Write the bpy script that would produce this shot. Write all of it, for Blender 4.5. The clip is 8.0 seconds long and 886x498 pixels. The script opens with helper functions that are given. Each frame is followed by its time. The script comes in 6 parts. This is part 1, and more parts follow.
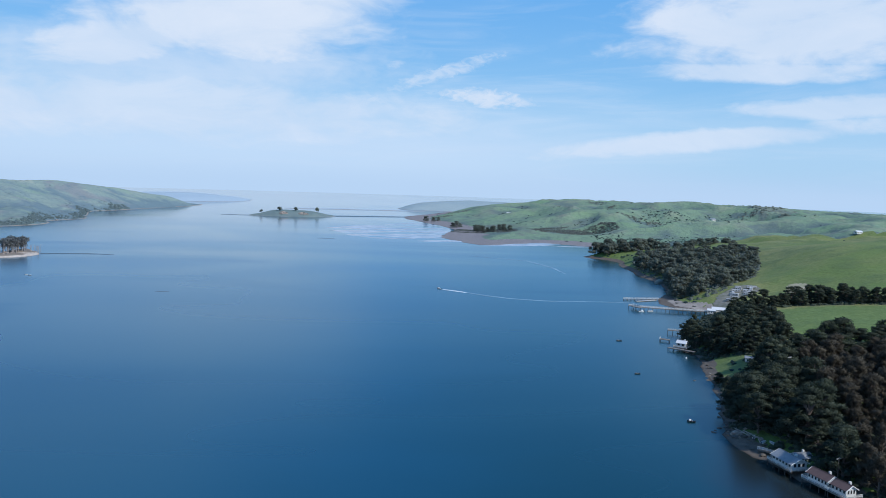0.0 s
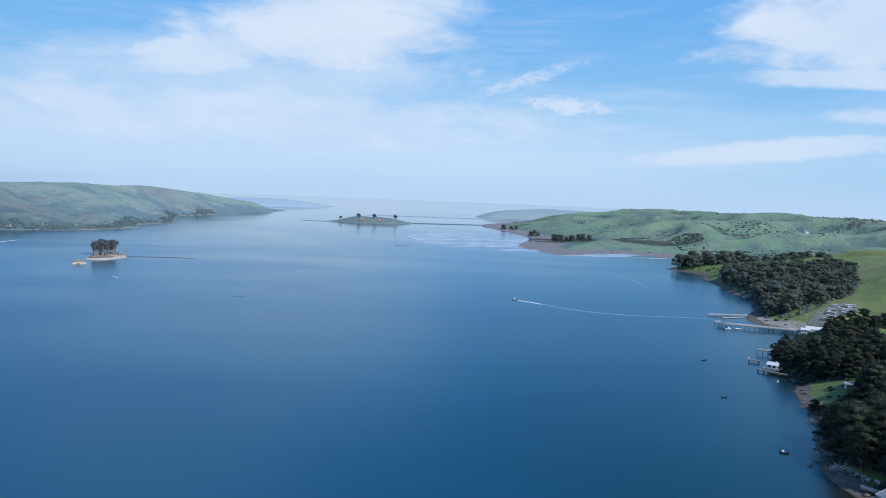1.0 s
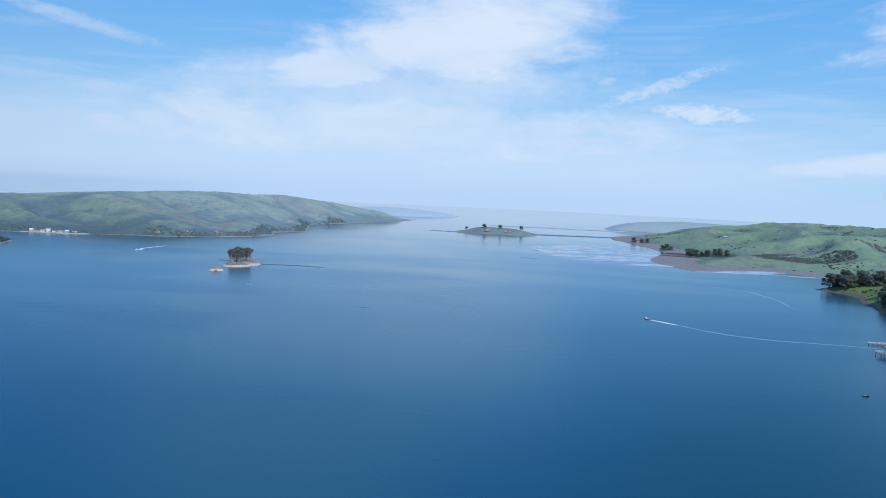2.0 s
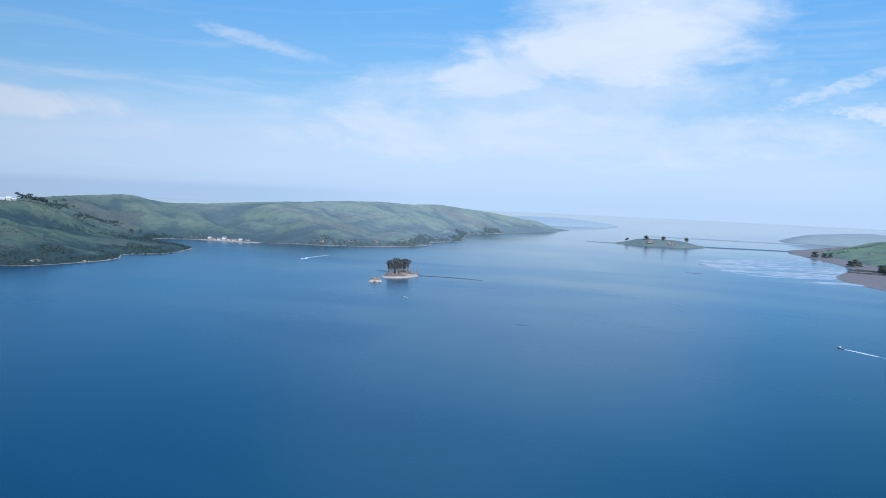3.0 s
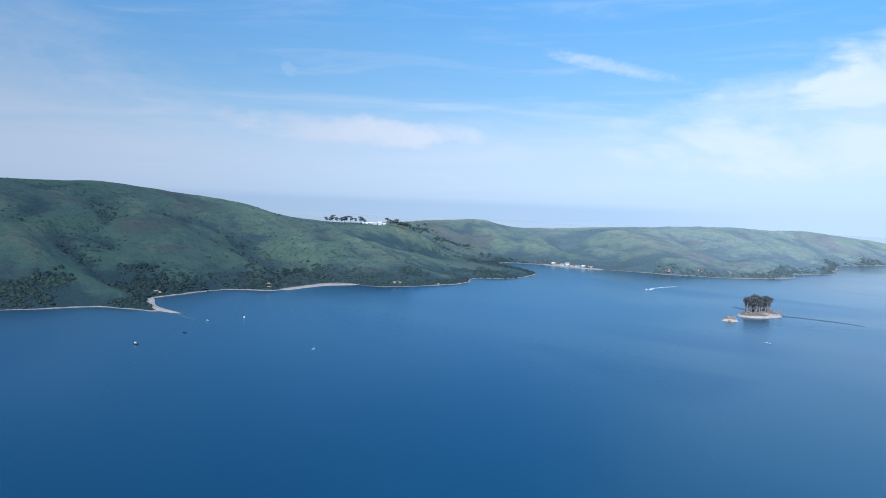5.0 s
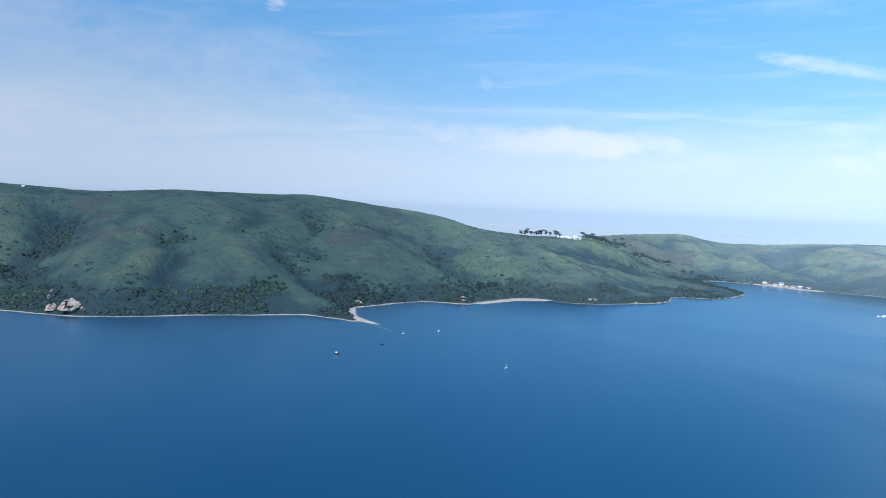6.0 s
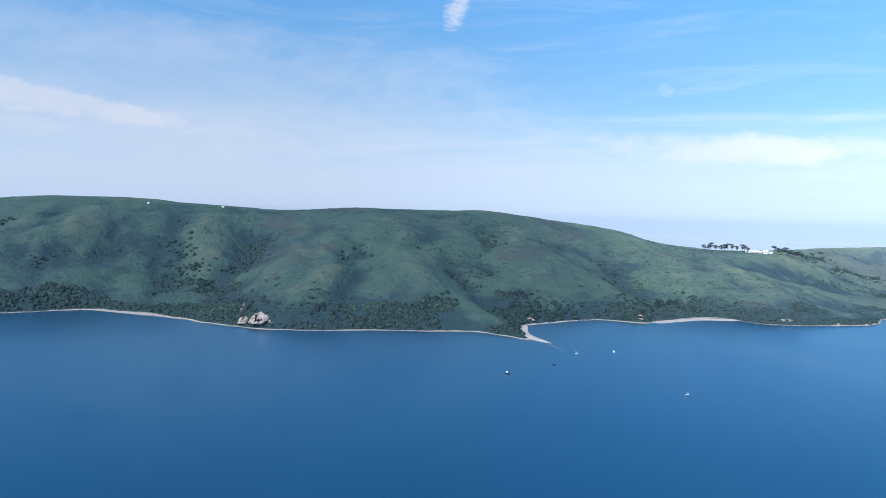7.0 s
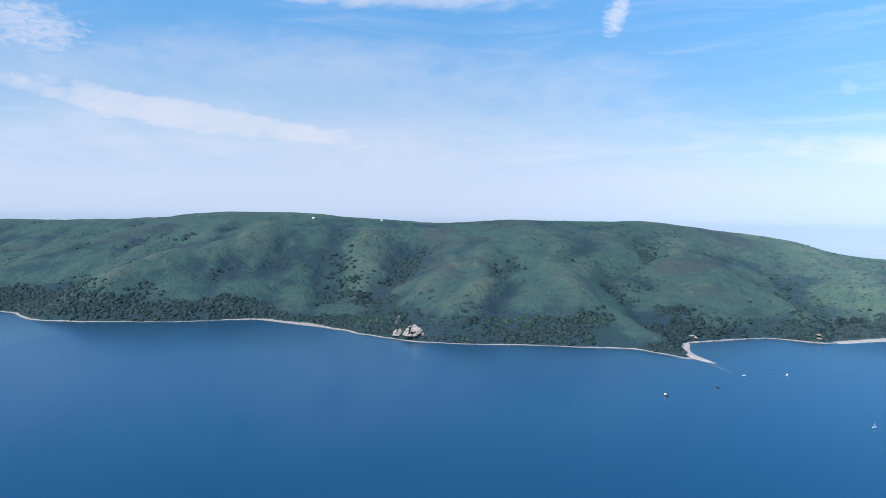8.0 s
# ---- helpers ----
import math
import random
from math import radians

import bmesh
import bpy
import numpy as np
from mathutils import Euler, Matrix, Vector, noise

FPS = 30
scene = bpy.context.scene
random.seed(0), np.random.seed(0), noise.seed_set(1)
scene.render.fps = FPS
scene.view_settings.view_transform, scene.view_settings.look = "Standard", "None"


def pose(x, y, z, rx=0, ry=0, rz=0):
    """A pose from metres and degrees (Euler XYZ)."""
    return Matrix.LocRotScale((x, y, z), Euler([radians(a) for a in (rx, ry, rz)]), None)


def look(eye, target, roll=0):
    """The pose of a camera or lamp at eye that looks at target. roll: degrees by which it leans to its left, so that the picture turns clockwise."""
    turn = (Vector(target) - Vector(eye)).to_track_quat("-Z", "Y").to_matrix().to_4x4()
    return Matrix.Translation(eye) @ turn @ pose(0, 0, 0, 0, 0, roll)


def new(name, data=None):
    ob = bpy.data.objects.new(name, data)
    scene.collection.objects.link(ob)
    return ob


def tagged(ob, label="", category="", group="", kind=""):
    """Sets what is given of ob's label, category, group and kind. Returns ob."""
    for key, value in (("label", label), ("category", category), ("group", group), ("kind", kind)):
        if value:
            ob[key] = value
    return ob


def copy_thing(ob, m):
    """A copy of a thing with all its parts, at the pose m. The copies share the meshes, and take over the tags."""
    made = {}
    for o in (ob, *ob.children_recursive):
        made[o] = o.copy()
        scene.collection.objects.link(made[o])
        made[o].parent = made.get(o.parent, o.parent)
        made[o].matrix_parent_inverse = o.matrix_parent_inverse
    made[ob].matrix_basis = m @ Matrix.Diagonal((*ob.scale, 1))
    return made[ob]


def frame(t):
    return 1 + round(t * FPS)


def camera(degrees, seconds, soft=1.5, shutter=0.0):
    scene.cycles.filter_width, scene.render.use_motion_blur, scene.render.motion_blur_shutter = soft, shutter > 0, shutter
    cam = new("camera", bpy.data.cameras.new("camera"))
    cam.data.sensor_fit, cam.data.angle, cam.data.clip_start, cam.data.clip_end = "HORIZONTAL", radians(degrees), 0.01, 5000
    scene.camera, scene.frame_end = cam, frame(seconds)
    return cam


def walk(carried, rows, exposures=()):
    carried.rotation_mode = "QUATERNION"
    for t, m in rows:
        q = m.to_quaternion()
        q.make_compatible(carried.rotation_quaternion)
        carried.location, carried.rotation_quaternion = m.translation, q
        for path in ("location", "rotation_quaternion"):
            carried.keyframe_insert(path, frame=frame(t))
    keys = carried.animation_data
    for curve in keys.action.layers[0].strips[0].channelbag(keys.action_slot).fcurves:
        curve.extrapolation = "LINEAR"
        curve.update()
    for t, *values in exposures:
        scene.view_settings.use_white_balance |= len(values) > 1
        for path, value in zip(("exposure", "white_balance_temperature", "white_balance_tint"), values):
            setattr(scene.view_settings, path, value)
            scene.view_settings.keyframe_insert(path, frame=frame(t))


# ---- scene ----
# ---- camera ----
cam = camera(60.06, 8.0, soft=0.9)
ROWS = [
    # seconds, x, y, z, yaw, pitch, roll
    (0.0, 0.08, -0.07, 99.97, 0.00, -5.09, -1.84),
    (0.5, 1.28, 6.02, 100.13, 2.40, -4.92, -2.15),
    (1.0, 1.85, 12.67, 100.49, 5.89, -4.72, -2.26),
    (1.5, 1.43, 20.12, 101.10, 10.10, -4.53, -2.44),
    (3.0, -13.91, 51.82, 105.72, 26.87, -4.25, -2.46),
    (3.5, -20.61, 61.21, 107.46, 32.40, -4.11, -2.29),
    (4.0, -27.55, 69.83, 109.20, 38.70, -3.98, -2.40),
    (4.5, -34.63, 77.52, 110.89, 45.08, -3.84, -2.26),
    (6.0, -56.05, 89.83, 116.00, 66.57, -3.44, -2.44),
    (6.5, -61.75, 93.12, 117.16, 72.96, -3.20, -2.08),
    (7.0, -66.94, 96.46, 118.31, 79.58, -2.88, -1.57),
    (7.5, -71.68, 99.95, 119.56, 86.02, -2.52, -1.22),
    (8.0, -76.19, 103.52, 120.88, 91.37, -2.35, -0.89),
]
walk(cam, [(t, pose(x, y, z, 90 + pitch, roll, yaw)) for t, x, y, z, yaw, pitch, roll in ROWS],
     exposures=((0.0, 0.0, 6400, 10), (1.5, 0.0, 6300, 10), (3.5, 0.09, 6250, 10), (4.5, 0.16, 6250, 10), (6.0, 0.48, 6450, 10), (6.5, 0.58, 6500, 10), (8.0, 0.72, 6600, 10)))

# ---- sky and sun ----
SUN_AZ, SUN_EL = 134.0, 42.0          # compass degrees from +y towards +x, and height
sun_data = bpy.data.lights.new("sun", "SUN")
sun_data.energy, sun_data.angle, sun_data.color = 3.3, radians(0.6), (1.0, 0.965, 0.91)
sun = new("sun", sun_data)
sun_way = Vector((math.sin(radians(SUN_AZ)) * math.cos(radians(SUN_EL)), math.cos(radians(SUN_AZ)) * math.cos(radians(SUN_EL)), math.sin(radians(SUN_EL))))
sun.matrix_world = look(sun_way * 3000, (0, 0, 0))

world = bpy.data.worlds.new("sky")
scene.world = world
world.use_nodes = True
wt = world.node_tree
wt.nodes.clear()


class Nodes:
    """Short hand for node trees."""

    def __init__(self, tree):
        self.tree = tree

    def add(self, kind, **props):
        node = self.tree.nodes.new(kind)
        for key, value in props.items():
            if key == "blend":
                node.blend_type = value
            elif key == "operation":
                node.operation = value
            elif key == "data":
                node.data_type = value
        return node

    def link(self, a, b):
        self.tree.links.new(a, b)

    def set(self, socket, value):
        if isinstance(value, bpy.types.NodeSocket):
            self.link(value, socket)
        else:
            socket.default_value = value

    def math(self, op, a, b=0.0, c=0.0, clamp=False):
        node = self.add("ShaderNodeMath", operation=op)
        node.use_clamp = clamp
        for socket, value in zip(node.inputs, (a, b, c)):
            self.set(socket, value)
        return node.outputs[0]

    def vec(self, x, y, z):
        node = self.add("ShaderNodeCombineXYZ")
        for socket, value in zip(node.inputs, (x, y, z)):
            self.set(socket, value)
        return node.outputs[0]

    def mix(self, fac, a, b, blend="MIX"):
        node = self.add("ShaderNodeMixRGB", blend=blend)
        self.set(node.inputs[0], fac)
        for socket, value in zip(node.inputs[1:], (a, b)):
            if isinstance(value, tuple) and len(value) == 3:
                value = (*value, 1)
            self.set(socket, value)
        return node.outputs[0]

    def noise(self, where, scale, detail=4.0, rough=0.55, distortion=0.0):
        node = self.add("ShaderNodeTexNoise")
        if where is not None:
            self.link(where, node.inputs["Vector"])
        node.inputs["Scale"].default_value = scale
        node.inputs["Detail"].default_value = detail
        node.inputs["Roughness"].default_value = rough
        node.inputs["Distortion"].default_value = distortion
        return node.outputs[0]

    def ramp(self, fac, low, high, a=0.0, b=1.0, smooth=True):
        node = self.add("ShaderNodeMapRange")
        node.interpolation_type = "SMOOTHSTEP" if smooth else "LINEAR"
        self.set(node.inputs[0], fac)
        for socket, value in zip(node.inputs[1:5], (low, high, a, b)):
            socket.default_value = value
        return node.outputs[0]

    def scaled(self, where, x, y, z):
        node = self.add("ShaderNodeVectorMath", operation="MULTIPLY")
        self.link(where, node.inputs[0])
        node.inputs[1].default_value = (x, y, z)
        return node.outputs[0]


def build_sky(n):
    way = n.add("ShaderNodeTexCoord").outputs["Generated"]
    sep = n.add("ShaderNodeSeparateXYZ")
    n.link(way, sep.inputs[0])
    x, y, z = sep.outputs
    sky = n.add("ShaderNodeTexSky")
    sky.sky_type, sky.sun_disc = "NISHITA", False
    sky.sun_elevation, sky.sun_rotation = radians(SUN_EL), radians(SUN_AZ)
    sky.altitude, sky.air_density, sky.dust_density, sky.ozone_density = 100, 1.0, 0.6, 2.0
    # azimuth to the left of +y and height, both in degrees
    az = n.math("MULTIPLY", n.math("ARCTAN2", n.math("MULTIPLY", x, -1.0), y), 57.2958)
    el = n.math("MULTIPLY", n.math("ARCSINE", z), 57.2958)
    flat = n.vec(n.math("MULTIPLY", az, 0.1), n.math("MULTIPLY", el, 0.25), 0.0)
    billow = n.noise(flat, 1.1, 7.0, 0.58, 0.6)
    streak = n.noise(n.vec(n.math("ADD", n.math("MULTIPLY", az, 0.05), n.math("MULTIPLY", el, 0.07)), n.math("MULTIPLY", el, 0.42), 3.1), 1.6, 7.0, 0.6, 0.8)
    wisp = n.noise(n.vec(n.math("MULTIPLY", az, 0.3), n.math("MULTIPLY", el, 1.2), 7.7), 1.5, 6.0, 0.6, 0.5)
    tuft = n.noise(n.vec(n.math("MULTIPLY", az, 0.9), n.math("MULTIPLY", el, 2.0), 1.7), 1.2, 5.0, 0.62, 0.7)
    puff = n.noise(n.vec(n.math("MULTIPLY", az, 0.28), n.math("MULTIPLY", el, 0.62), 4.4), 1.3, 6.0, 0.58, 0.4)
    cloud = None
    # azimuth, height, half width, half height, tilt, density, raggedness, firmness of the edge
    for ca, ce, wa, we, tilt, dense, ragged, firm in CLOUDS:
        da = n.math("SUBTRACT", az, ca)
        de = n.math("SUBTRACT", el, ce)
        de = n.math("SUBTRACT", de, n.math("MULTIPLY", da, tilt))
        r = n.math("ADD", n.math("POWER", n.math("ABSOLUTE", n.math("DIVIDE", da, wa)), 2.0), n.math("POWER", n.math("ABSOLUTE", n.math("DIVIDE", de, we)), 2.0))
        edge = n.math("ADD", r, n.math("MULTIPLY", n.math("SUBTRACT", billow, 0.5), -3.0 * ragged))
        edge = n.math("ADD", edge, n.math("MULTIPLY", n.math("SUBTRACT", puff if wa > 6 else tuft, 0.5), (-2.2 if wa > 6 else -4.5) * ragged))
        one = n.ramp(edge, 1.35 - 0.2 * firm if wa > 6 else 1.7 - 0.4 * firm, -0.05 + 0.55 * firm if wa > 6 else -0.6 + 0.7 * firm, 0.0, dense)
        cloud = one if cloud is None else n.math("MAXIMUM", cloud, one)
    high = n.math("MULTIPLY", n.ramp(streak, 0.44, 0.86), 0.30)
    cloud = n.math("MAXIMUM", cloud, high)
    inner = n.mix(n.ramp(billow, 0.3, 0.75), (6.0, 7.3, 9.1), (7.1, 8.0, 9.4))
    # the pale marine layer along the horizon, with an uneven top
    top = n.math("ADD", el, n.math("MULTIPLY", n.math("SUBTRACT", streak, 0.5), -5.0))
    haze = n.math("MULTIPLY", n.ramp(top, 8.6, 2.4, 0.0, 0.93), n.ramp(az, -24.0, 2.0, 0.40, 1.0))
    blue = n.mix(0.9, sky.outputs[0], SKY_BLUE)
    blue = n.mix(n.ramp(el, 1.0, 17.0), n.mix(0.8, sky.outputs[0], SKY_LOW), blue)
    blue = n.mix(n.ramp(el, 17.0, 55.0), blue, ZENITH)
    out = n.mix(haze, blue, HAZE)
    out = n.mix(cloud, out, inner)
    # mist right at the horizon
    out = n.mix(n.ramp(el, 1.7, -0.7), out, FAR_SEA)
    # the open ocean beyond the western hills, with a soft edge
    ocean = n.math("MULTIPLY", n.ramp(el, 0.25, -0.45), n.ramp(az, 26.0, 42.0, 0.0, 0.9))
    out = n.mix(ocean, out, OCEAN)
    # the sky grows dimmer and a little greyer away from the bright marine layer, towards the west
    dim = n.math("MULTIPLY", n.ramp(az, 24.0, 96.0), n.ramp(az, 178.0, 150.0))
    out = n.mix(dim, out, n.mix(1.0, out, (0.665, 0.62, 0.62), "MULTIPLY"))
    back = n.add("ShaderNodeBackground")
    n.link(out, back.inputs[0])
    back.inputs[1].default_value = 0.1
    n.link(back.outputs[0], n.add("ShaderNodeOutputWorld").inputs[0])


SKY_BLUE, SKY_LOW = (1.25, 4.2, 8.8), (3.0, 6.1, 9.4)
ZENITH = (0.75, 2.7, 6.8)
OCEAN = (4.1, 5.88, 8.25)
HAZE, FAR_SEA = (5.45, 7.15, 9.35), (4.85, 6.6, 8.95)
CLOUDS = (
    (13.0, 12.6, 10.0, 5.2, 0.0, 0.92, 0.50, 0.45),
    (15.0, 11.0, 11.0, 4.0, -0.1, 1.0, 0.62, 0.2),
    (22.5, 8.7, 7.4, 1.9, -0.22, 0.9, 0.62, 0.45),
    # cloud carried on above the view, added to brighten the water below
    (27.0, 22.0, 16.0, 6.0, -0.1, 0.9, 0.6, 0.2),
    (20.0, 4.6, 22.0, 2.6, 0.0, 0.75, 0.8, 0.0),
    (19.0, 7.4, 17.0, 3.0, -0.05, 0.62, 0.6, 0.0),
    (-25.0, 11.4, 12.5, 3.8, -0.06, 0.95, 0.62, 0.5),
    (-22.0, 8.0, 9.5, 0.8, 0.03, 0.85, 0.7, 0.5),
    (-27.0, 5.6, 7.0, 0.8, -0.05, 0.7, 1.0, 0.2),
    (-20.0, 3.5, 13.0, 0.8, -0.10, 0.8, 0.8, 0.3),
    (-3.0, 6.1, 3.6, 0.6, 0.08, 0.9, 0.8, 0.6),
    (0.2, 7.9, 4.4, 0.55, -0.33, 0.65, 0.8, 0.4),
    (6.2, 5.7, 2.8, 0.5, 0.0, 0.6, 0.8, 0.3),
    (3.9, 8.3, 0.8, 0.35, -0.15, 0.5, 0.7, 0.3),
    (40.0, 9.9, 5.0, 0.5, 0.20, 0.5, 0.45, 0.3),
    (32.3, 7.8, 2.2, 0.35, 0.06, 0.5, 0.7, 0.2),
    (110.0, 7.0, 13.0, 1.2, 0.13, 0.75, 0.8, 0.4),
    (102.0, 8.0, 30.0, 5.0, 0.0, 0.38, 0.5, 0.0),
    (119.5, 11.9, 3.6, 1.5, 0.1, 0.6, 0.9, 0.3),
    (94.0, 15.8, 11.0, 1.0, 0.0, 0.6, 0.8, 0.2),
    (79.0, 14.4, 0.9, 1.2, -0.5, 0.7, 0.7, 0.3),
    (63.7, 8.9, 0.5, 0.4, 0.2, 0.22, 0.9, 0.0),
    (60.0, 4.9, 10.0, 1.2, 0.03, 0.85, 0.8, 0.2),
)
build_sky(Nodes(wt))

# ---- materials ----
def material(name):
    m = bpy.data.materials.new(name)
    m.use_nodes = True
    n = Nodes(m.node_tree)
    return m, n, m.node_tree.nodes["Principled BSDF"]


def place(n):
    return n.add("ShaderNodeNewGeometry").outputs["Position"]


def bump(n, bsdf, height, strength, distance):
    node = n.add("ShaderNodeBump")
    node.inputs["Strength"].default_value = strength
    node.inputs["Distance"].default_value = distance
    n.link(height, node.inputs["Height"])
    n.link(node.outputs[0], bsdf.inputs["Normal"])


def simple(name, colour, rough=0.7, metal=0.0, other=None, scale=1.0, relief=0.0, per_object=False):
    """A plain surface with grain and stains: colour varies to other by noise at two scales."""
    m, n, b = material(name)
    other = other or tuple(c * 0.72 for c in colour)
    p = n.add("ShaderNodeTexCoord").outputs["Object"]
    f = n.math("ADD", n.math("MULTIPLY", n.noise(p, 0.7 * scale, 4.0), 0.6), n.math("MULTIPLY", n.noise(p, 6.0 * scale, 3.0), 0.4))
    c = n.mix(n.ramp(f, 0.35, 0.65), colour, other)
    if per_object:
        info = n.add("ShaderNodeObjectInfo")
        c = n.mix(n.math("MULTIPLY", info.outputs["Random"], 0.5), c, tuple(v * 0.6 for v in colour))
    n.link(c, b.inputs["Base Color"])
    b.inputs["Roughness"].default_value, b.inputs["Metallic"].default_value = rough, metal
    if relief:
        bump(n, b, n.noise(p, 5.0 * scale, 5.0), 0.6, relief)
    return m


def grass_land(name, green, olive, scrub, sand, scrub_amount=0.5, sand_top=1.3):
    """Grassland with dry patches, low scrub and a sandy or muddy foot at the water."""
    m, n, b = material(name)
    p = place(n)
    sep = n.add("ShaderNodeSeparateXYZ")
    n.link(p, sep.inputs[0])
    big = n.noise(p, 0.006, 5.0, 0.6, 0.4)
    mid = n.noise(p, 0.035, 6.0, 0.65, 0.3)
    fine = n.noise(p, 0.35, 4.0, 0.7)
    c = n.mix(n.ramp(big, 0.36, 0.62), green, olive)
    c = n.mix(n.math("MULTIPLY", n.ramp(mid, 0.42, 0.66), scrub_amount), c, scrub)
    c = n.mix(n.math("MULTIPLY", n.ramp(fine, 0.35, 0.7), 0.45), c, tuple(v * 0.55 for v in green))
    coves = n.noise(p, 0.013, 3.0, 0.5)
    edge = n.math("ADD", sep.outputs[2], n.math("MULTIPLY", n.math("SUBTRACT", mid, 0.5), 1.4))
    edge = n.math("ADD", edge, n.math("MULTIPLY", n.math("SUBTRACT", coves, 0.5), 2.4))
    c = n.mix(n.ramp(edge, sand_top + 0.25, sand_top - 0.15), c, n.mix(n.ramp(fine, 0.3, 0.7), sand, tuple(v * 0.7 for v in sand)))
    c = n.mix(n.ramp(sep.outputs[2], 0.22, 0.06), c, tuple(v * 0.5 for v in sand))
    n.link(c, b.inputs["Base Color"])
    b.inputs["Roughness"].default_value = 0.9
    b.inputs["Specular IOR Level"].default_value = 0.25
    bump(n, b, n.math("ADD", n.math("MULTIPLY", mid, 4.0), fine), 0.55, 1.2)
    return m


def hill_grass(name, turf, brush_tones, dry, sand, sand_top):
    """Coastal hill: turf on the spurs, low brush in the hollows, dry straw along the crests, sand at the water.
    Brush and straw also put relief shade into the colour. Each kind of cover has three tones, which carry distance
    haze, from the southern hills over the ranch hill to the northern headland."""
    m, n, b = material(name)
    p = place(n)
    sep = n.add("ShaderNodeSeparateXYZ")
    n.link(p, sep.inputs[0])
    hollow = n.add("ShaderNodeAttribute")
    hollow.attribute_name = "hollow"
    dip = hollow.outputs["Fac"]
    big = n.noise(p, 0.0055, 4.0, 0.6, 0.5)
    mid = n.noise(p, 0.028, 6.0, 0.68, 0.4)
    fine = n.noise(p, 0.22, 5.0, 0.72)
    # haze in the colour: tones turn paler and bluer northwards
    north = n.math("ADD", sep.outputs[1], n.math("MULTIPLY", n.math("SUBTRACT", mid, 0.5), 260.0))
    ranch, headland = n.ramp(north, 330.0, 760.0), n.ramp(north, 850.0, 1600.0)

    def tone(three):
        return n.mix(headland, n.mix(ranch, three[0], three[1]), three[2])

    # hollows darker, crests paler: cover, and relief shade put into the colour
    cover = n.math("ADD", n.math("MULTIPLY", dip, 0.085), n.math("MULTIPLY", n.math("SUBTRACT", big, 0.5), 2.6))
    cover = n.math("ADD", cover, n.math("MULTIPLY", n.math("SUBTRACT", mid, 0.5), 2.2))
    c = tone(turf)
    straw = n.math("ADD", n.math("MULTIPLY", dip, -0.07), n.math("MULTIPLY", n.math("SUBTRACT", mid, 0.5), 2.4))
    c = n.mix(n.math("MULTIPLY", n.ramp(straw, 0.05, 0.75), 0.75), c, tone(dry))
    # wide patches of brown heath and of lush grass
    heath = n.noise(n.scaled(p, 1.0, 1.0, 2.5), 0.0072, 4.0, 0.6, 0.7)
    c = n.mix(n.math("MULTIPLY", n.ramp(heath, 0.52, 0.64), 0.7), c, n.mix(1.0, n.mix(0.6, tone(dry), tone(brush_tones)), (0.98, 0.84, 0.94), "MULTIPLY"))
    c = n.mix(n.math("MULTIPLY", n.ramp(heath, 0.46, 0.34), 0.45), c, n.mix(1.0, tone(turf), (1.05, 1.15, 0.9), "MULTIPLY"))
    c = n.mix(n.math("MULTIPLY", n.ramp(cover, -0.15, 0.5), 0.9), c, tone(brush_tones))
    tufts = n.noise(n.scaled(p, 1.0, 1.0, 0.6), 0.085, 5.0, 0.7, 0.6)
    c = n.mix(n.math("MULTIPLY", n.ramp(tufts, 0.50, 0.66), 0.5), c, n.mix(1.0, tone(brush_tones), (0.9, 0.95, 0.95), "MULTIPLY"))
    c = n.mix(n.math("MULTIPLY", n.ramp(fine, 0.42, 0.70), 0.28), c, n.mix(1.0, c, (0.55, 0.58, 0.64), "MULTIPLY"))
    edge = n.math("ADD", sep.outputs[2], n.math("MULTIPLY", n.math("SUBTRACT", mid, 0.5), 1.4))
    edge = n.math("ADD", edge, n.math("MULTIPLY", n.math("SUBTRACT", big, 0.5), 2.0))
    c = n.mix(n.ramp(edge, sand_top + 0.25, sand_top - 0.15), c, n.mix(n.ramp(fine, 0.3, 0.7), sand, tuple(v * 0.7 for v in sand)))
    c = n.mix(n.ramp(sep.outputs[2], 0.22, 0.06), c, tuple(v * 0.5 for v in sand))
    n.link(c, b.inputs["Base Color"])
    b.inputs["Roughness"].default_value = 0.9
    b.inputs["Specular IOR Level"].default_value = 0.2
    bump(n, b, n.math("ADD", n.math("MULTIPLY", mid, 7.0), n.math("ADD", n.math("MULTIPLY", fine, 1.3), n.math("MULTIPLY", tufts, 2.2))), 0.65, 1.6)
    return m


def leaf_material(name, dark, light, rough=0.75, through_light=0.3):
    """Foliage clumps that let some light through."""
    m, n, b = material(name)
    geo = n.add("ShaderNodeNewGeometry")
    info = n.add("ShaderNodeObjectInfo")
    sprays = n.noise(geo.outputs["Position"], 0.33, 3.0, 0.6)
    shade = n.math("ADD", n.math("MULTIPLY", geo.outputs["Random Per Island"], 0.22), n.math("MULTIPLY", n.ramp(sprays, 0.3, 0.7), 0.78))
    c = n.mix(shade, dark, light)
    c = n.mix(n.math("MULTIPLY", info.outputs["Random"], 0.4), c, tuple(v * 0.6 for v in dark))
    n.link(c, b.inputs["Base Color"])
    b.inputs["Roughness"].default_value = rough
    b.inputs["Specular IOR Level"].default_value = 0.25
    glow = n.add("ShaderNodeBsdfTranslucent")
    n.link(n.mix(1.0, c, (1.0, 1.12, 0.8), "MULTIPLY"), glow.inputs["Color"])
    both = n.add("ShaderNodeMixShader")
    both.inputs[0].default_value = through_light
    n.link(b.outputs[0], both.inputs[1])
    n.link(glow.outputs[0], both.inputs[2])
    out = [node for node in n.tree.nodes if node.type == "OUTPUT_MATERIAL"][0]
    n.link(both.outputs[0], out.inputs["Surface"])
    return m


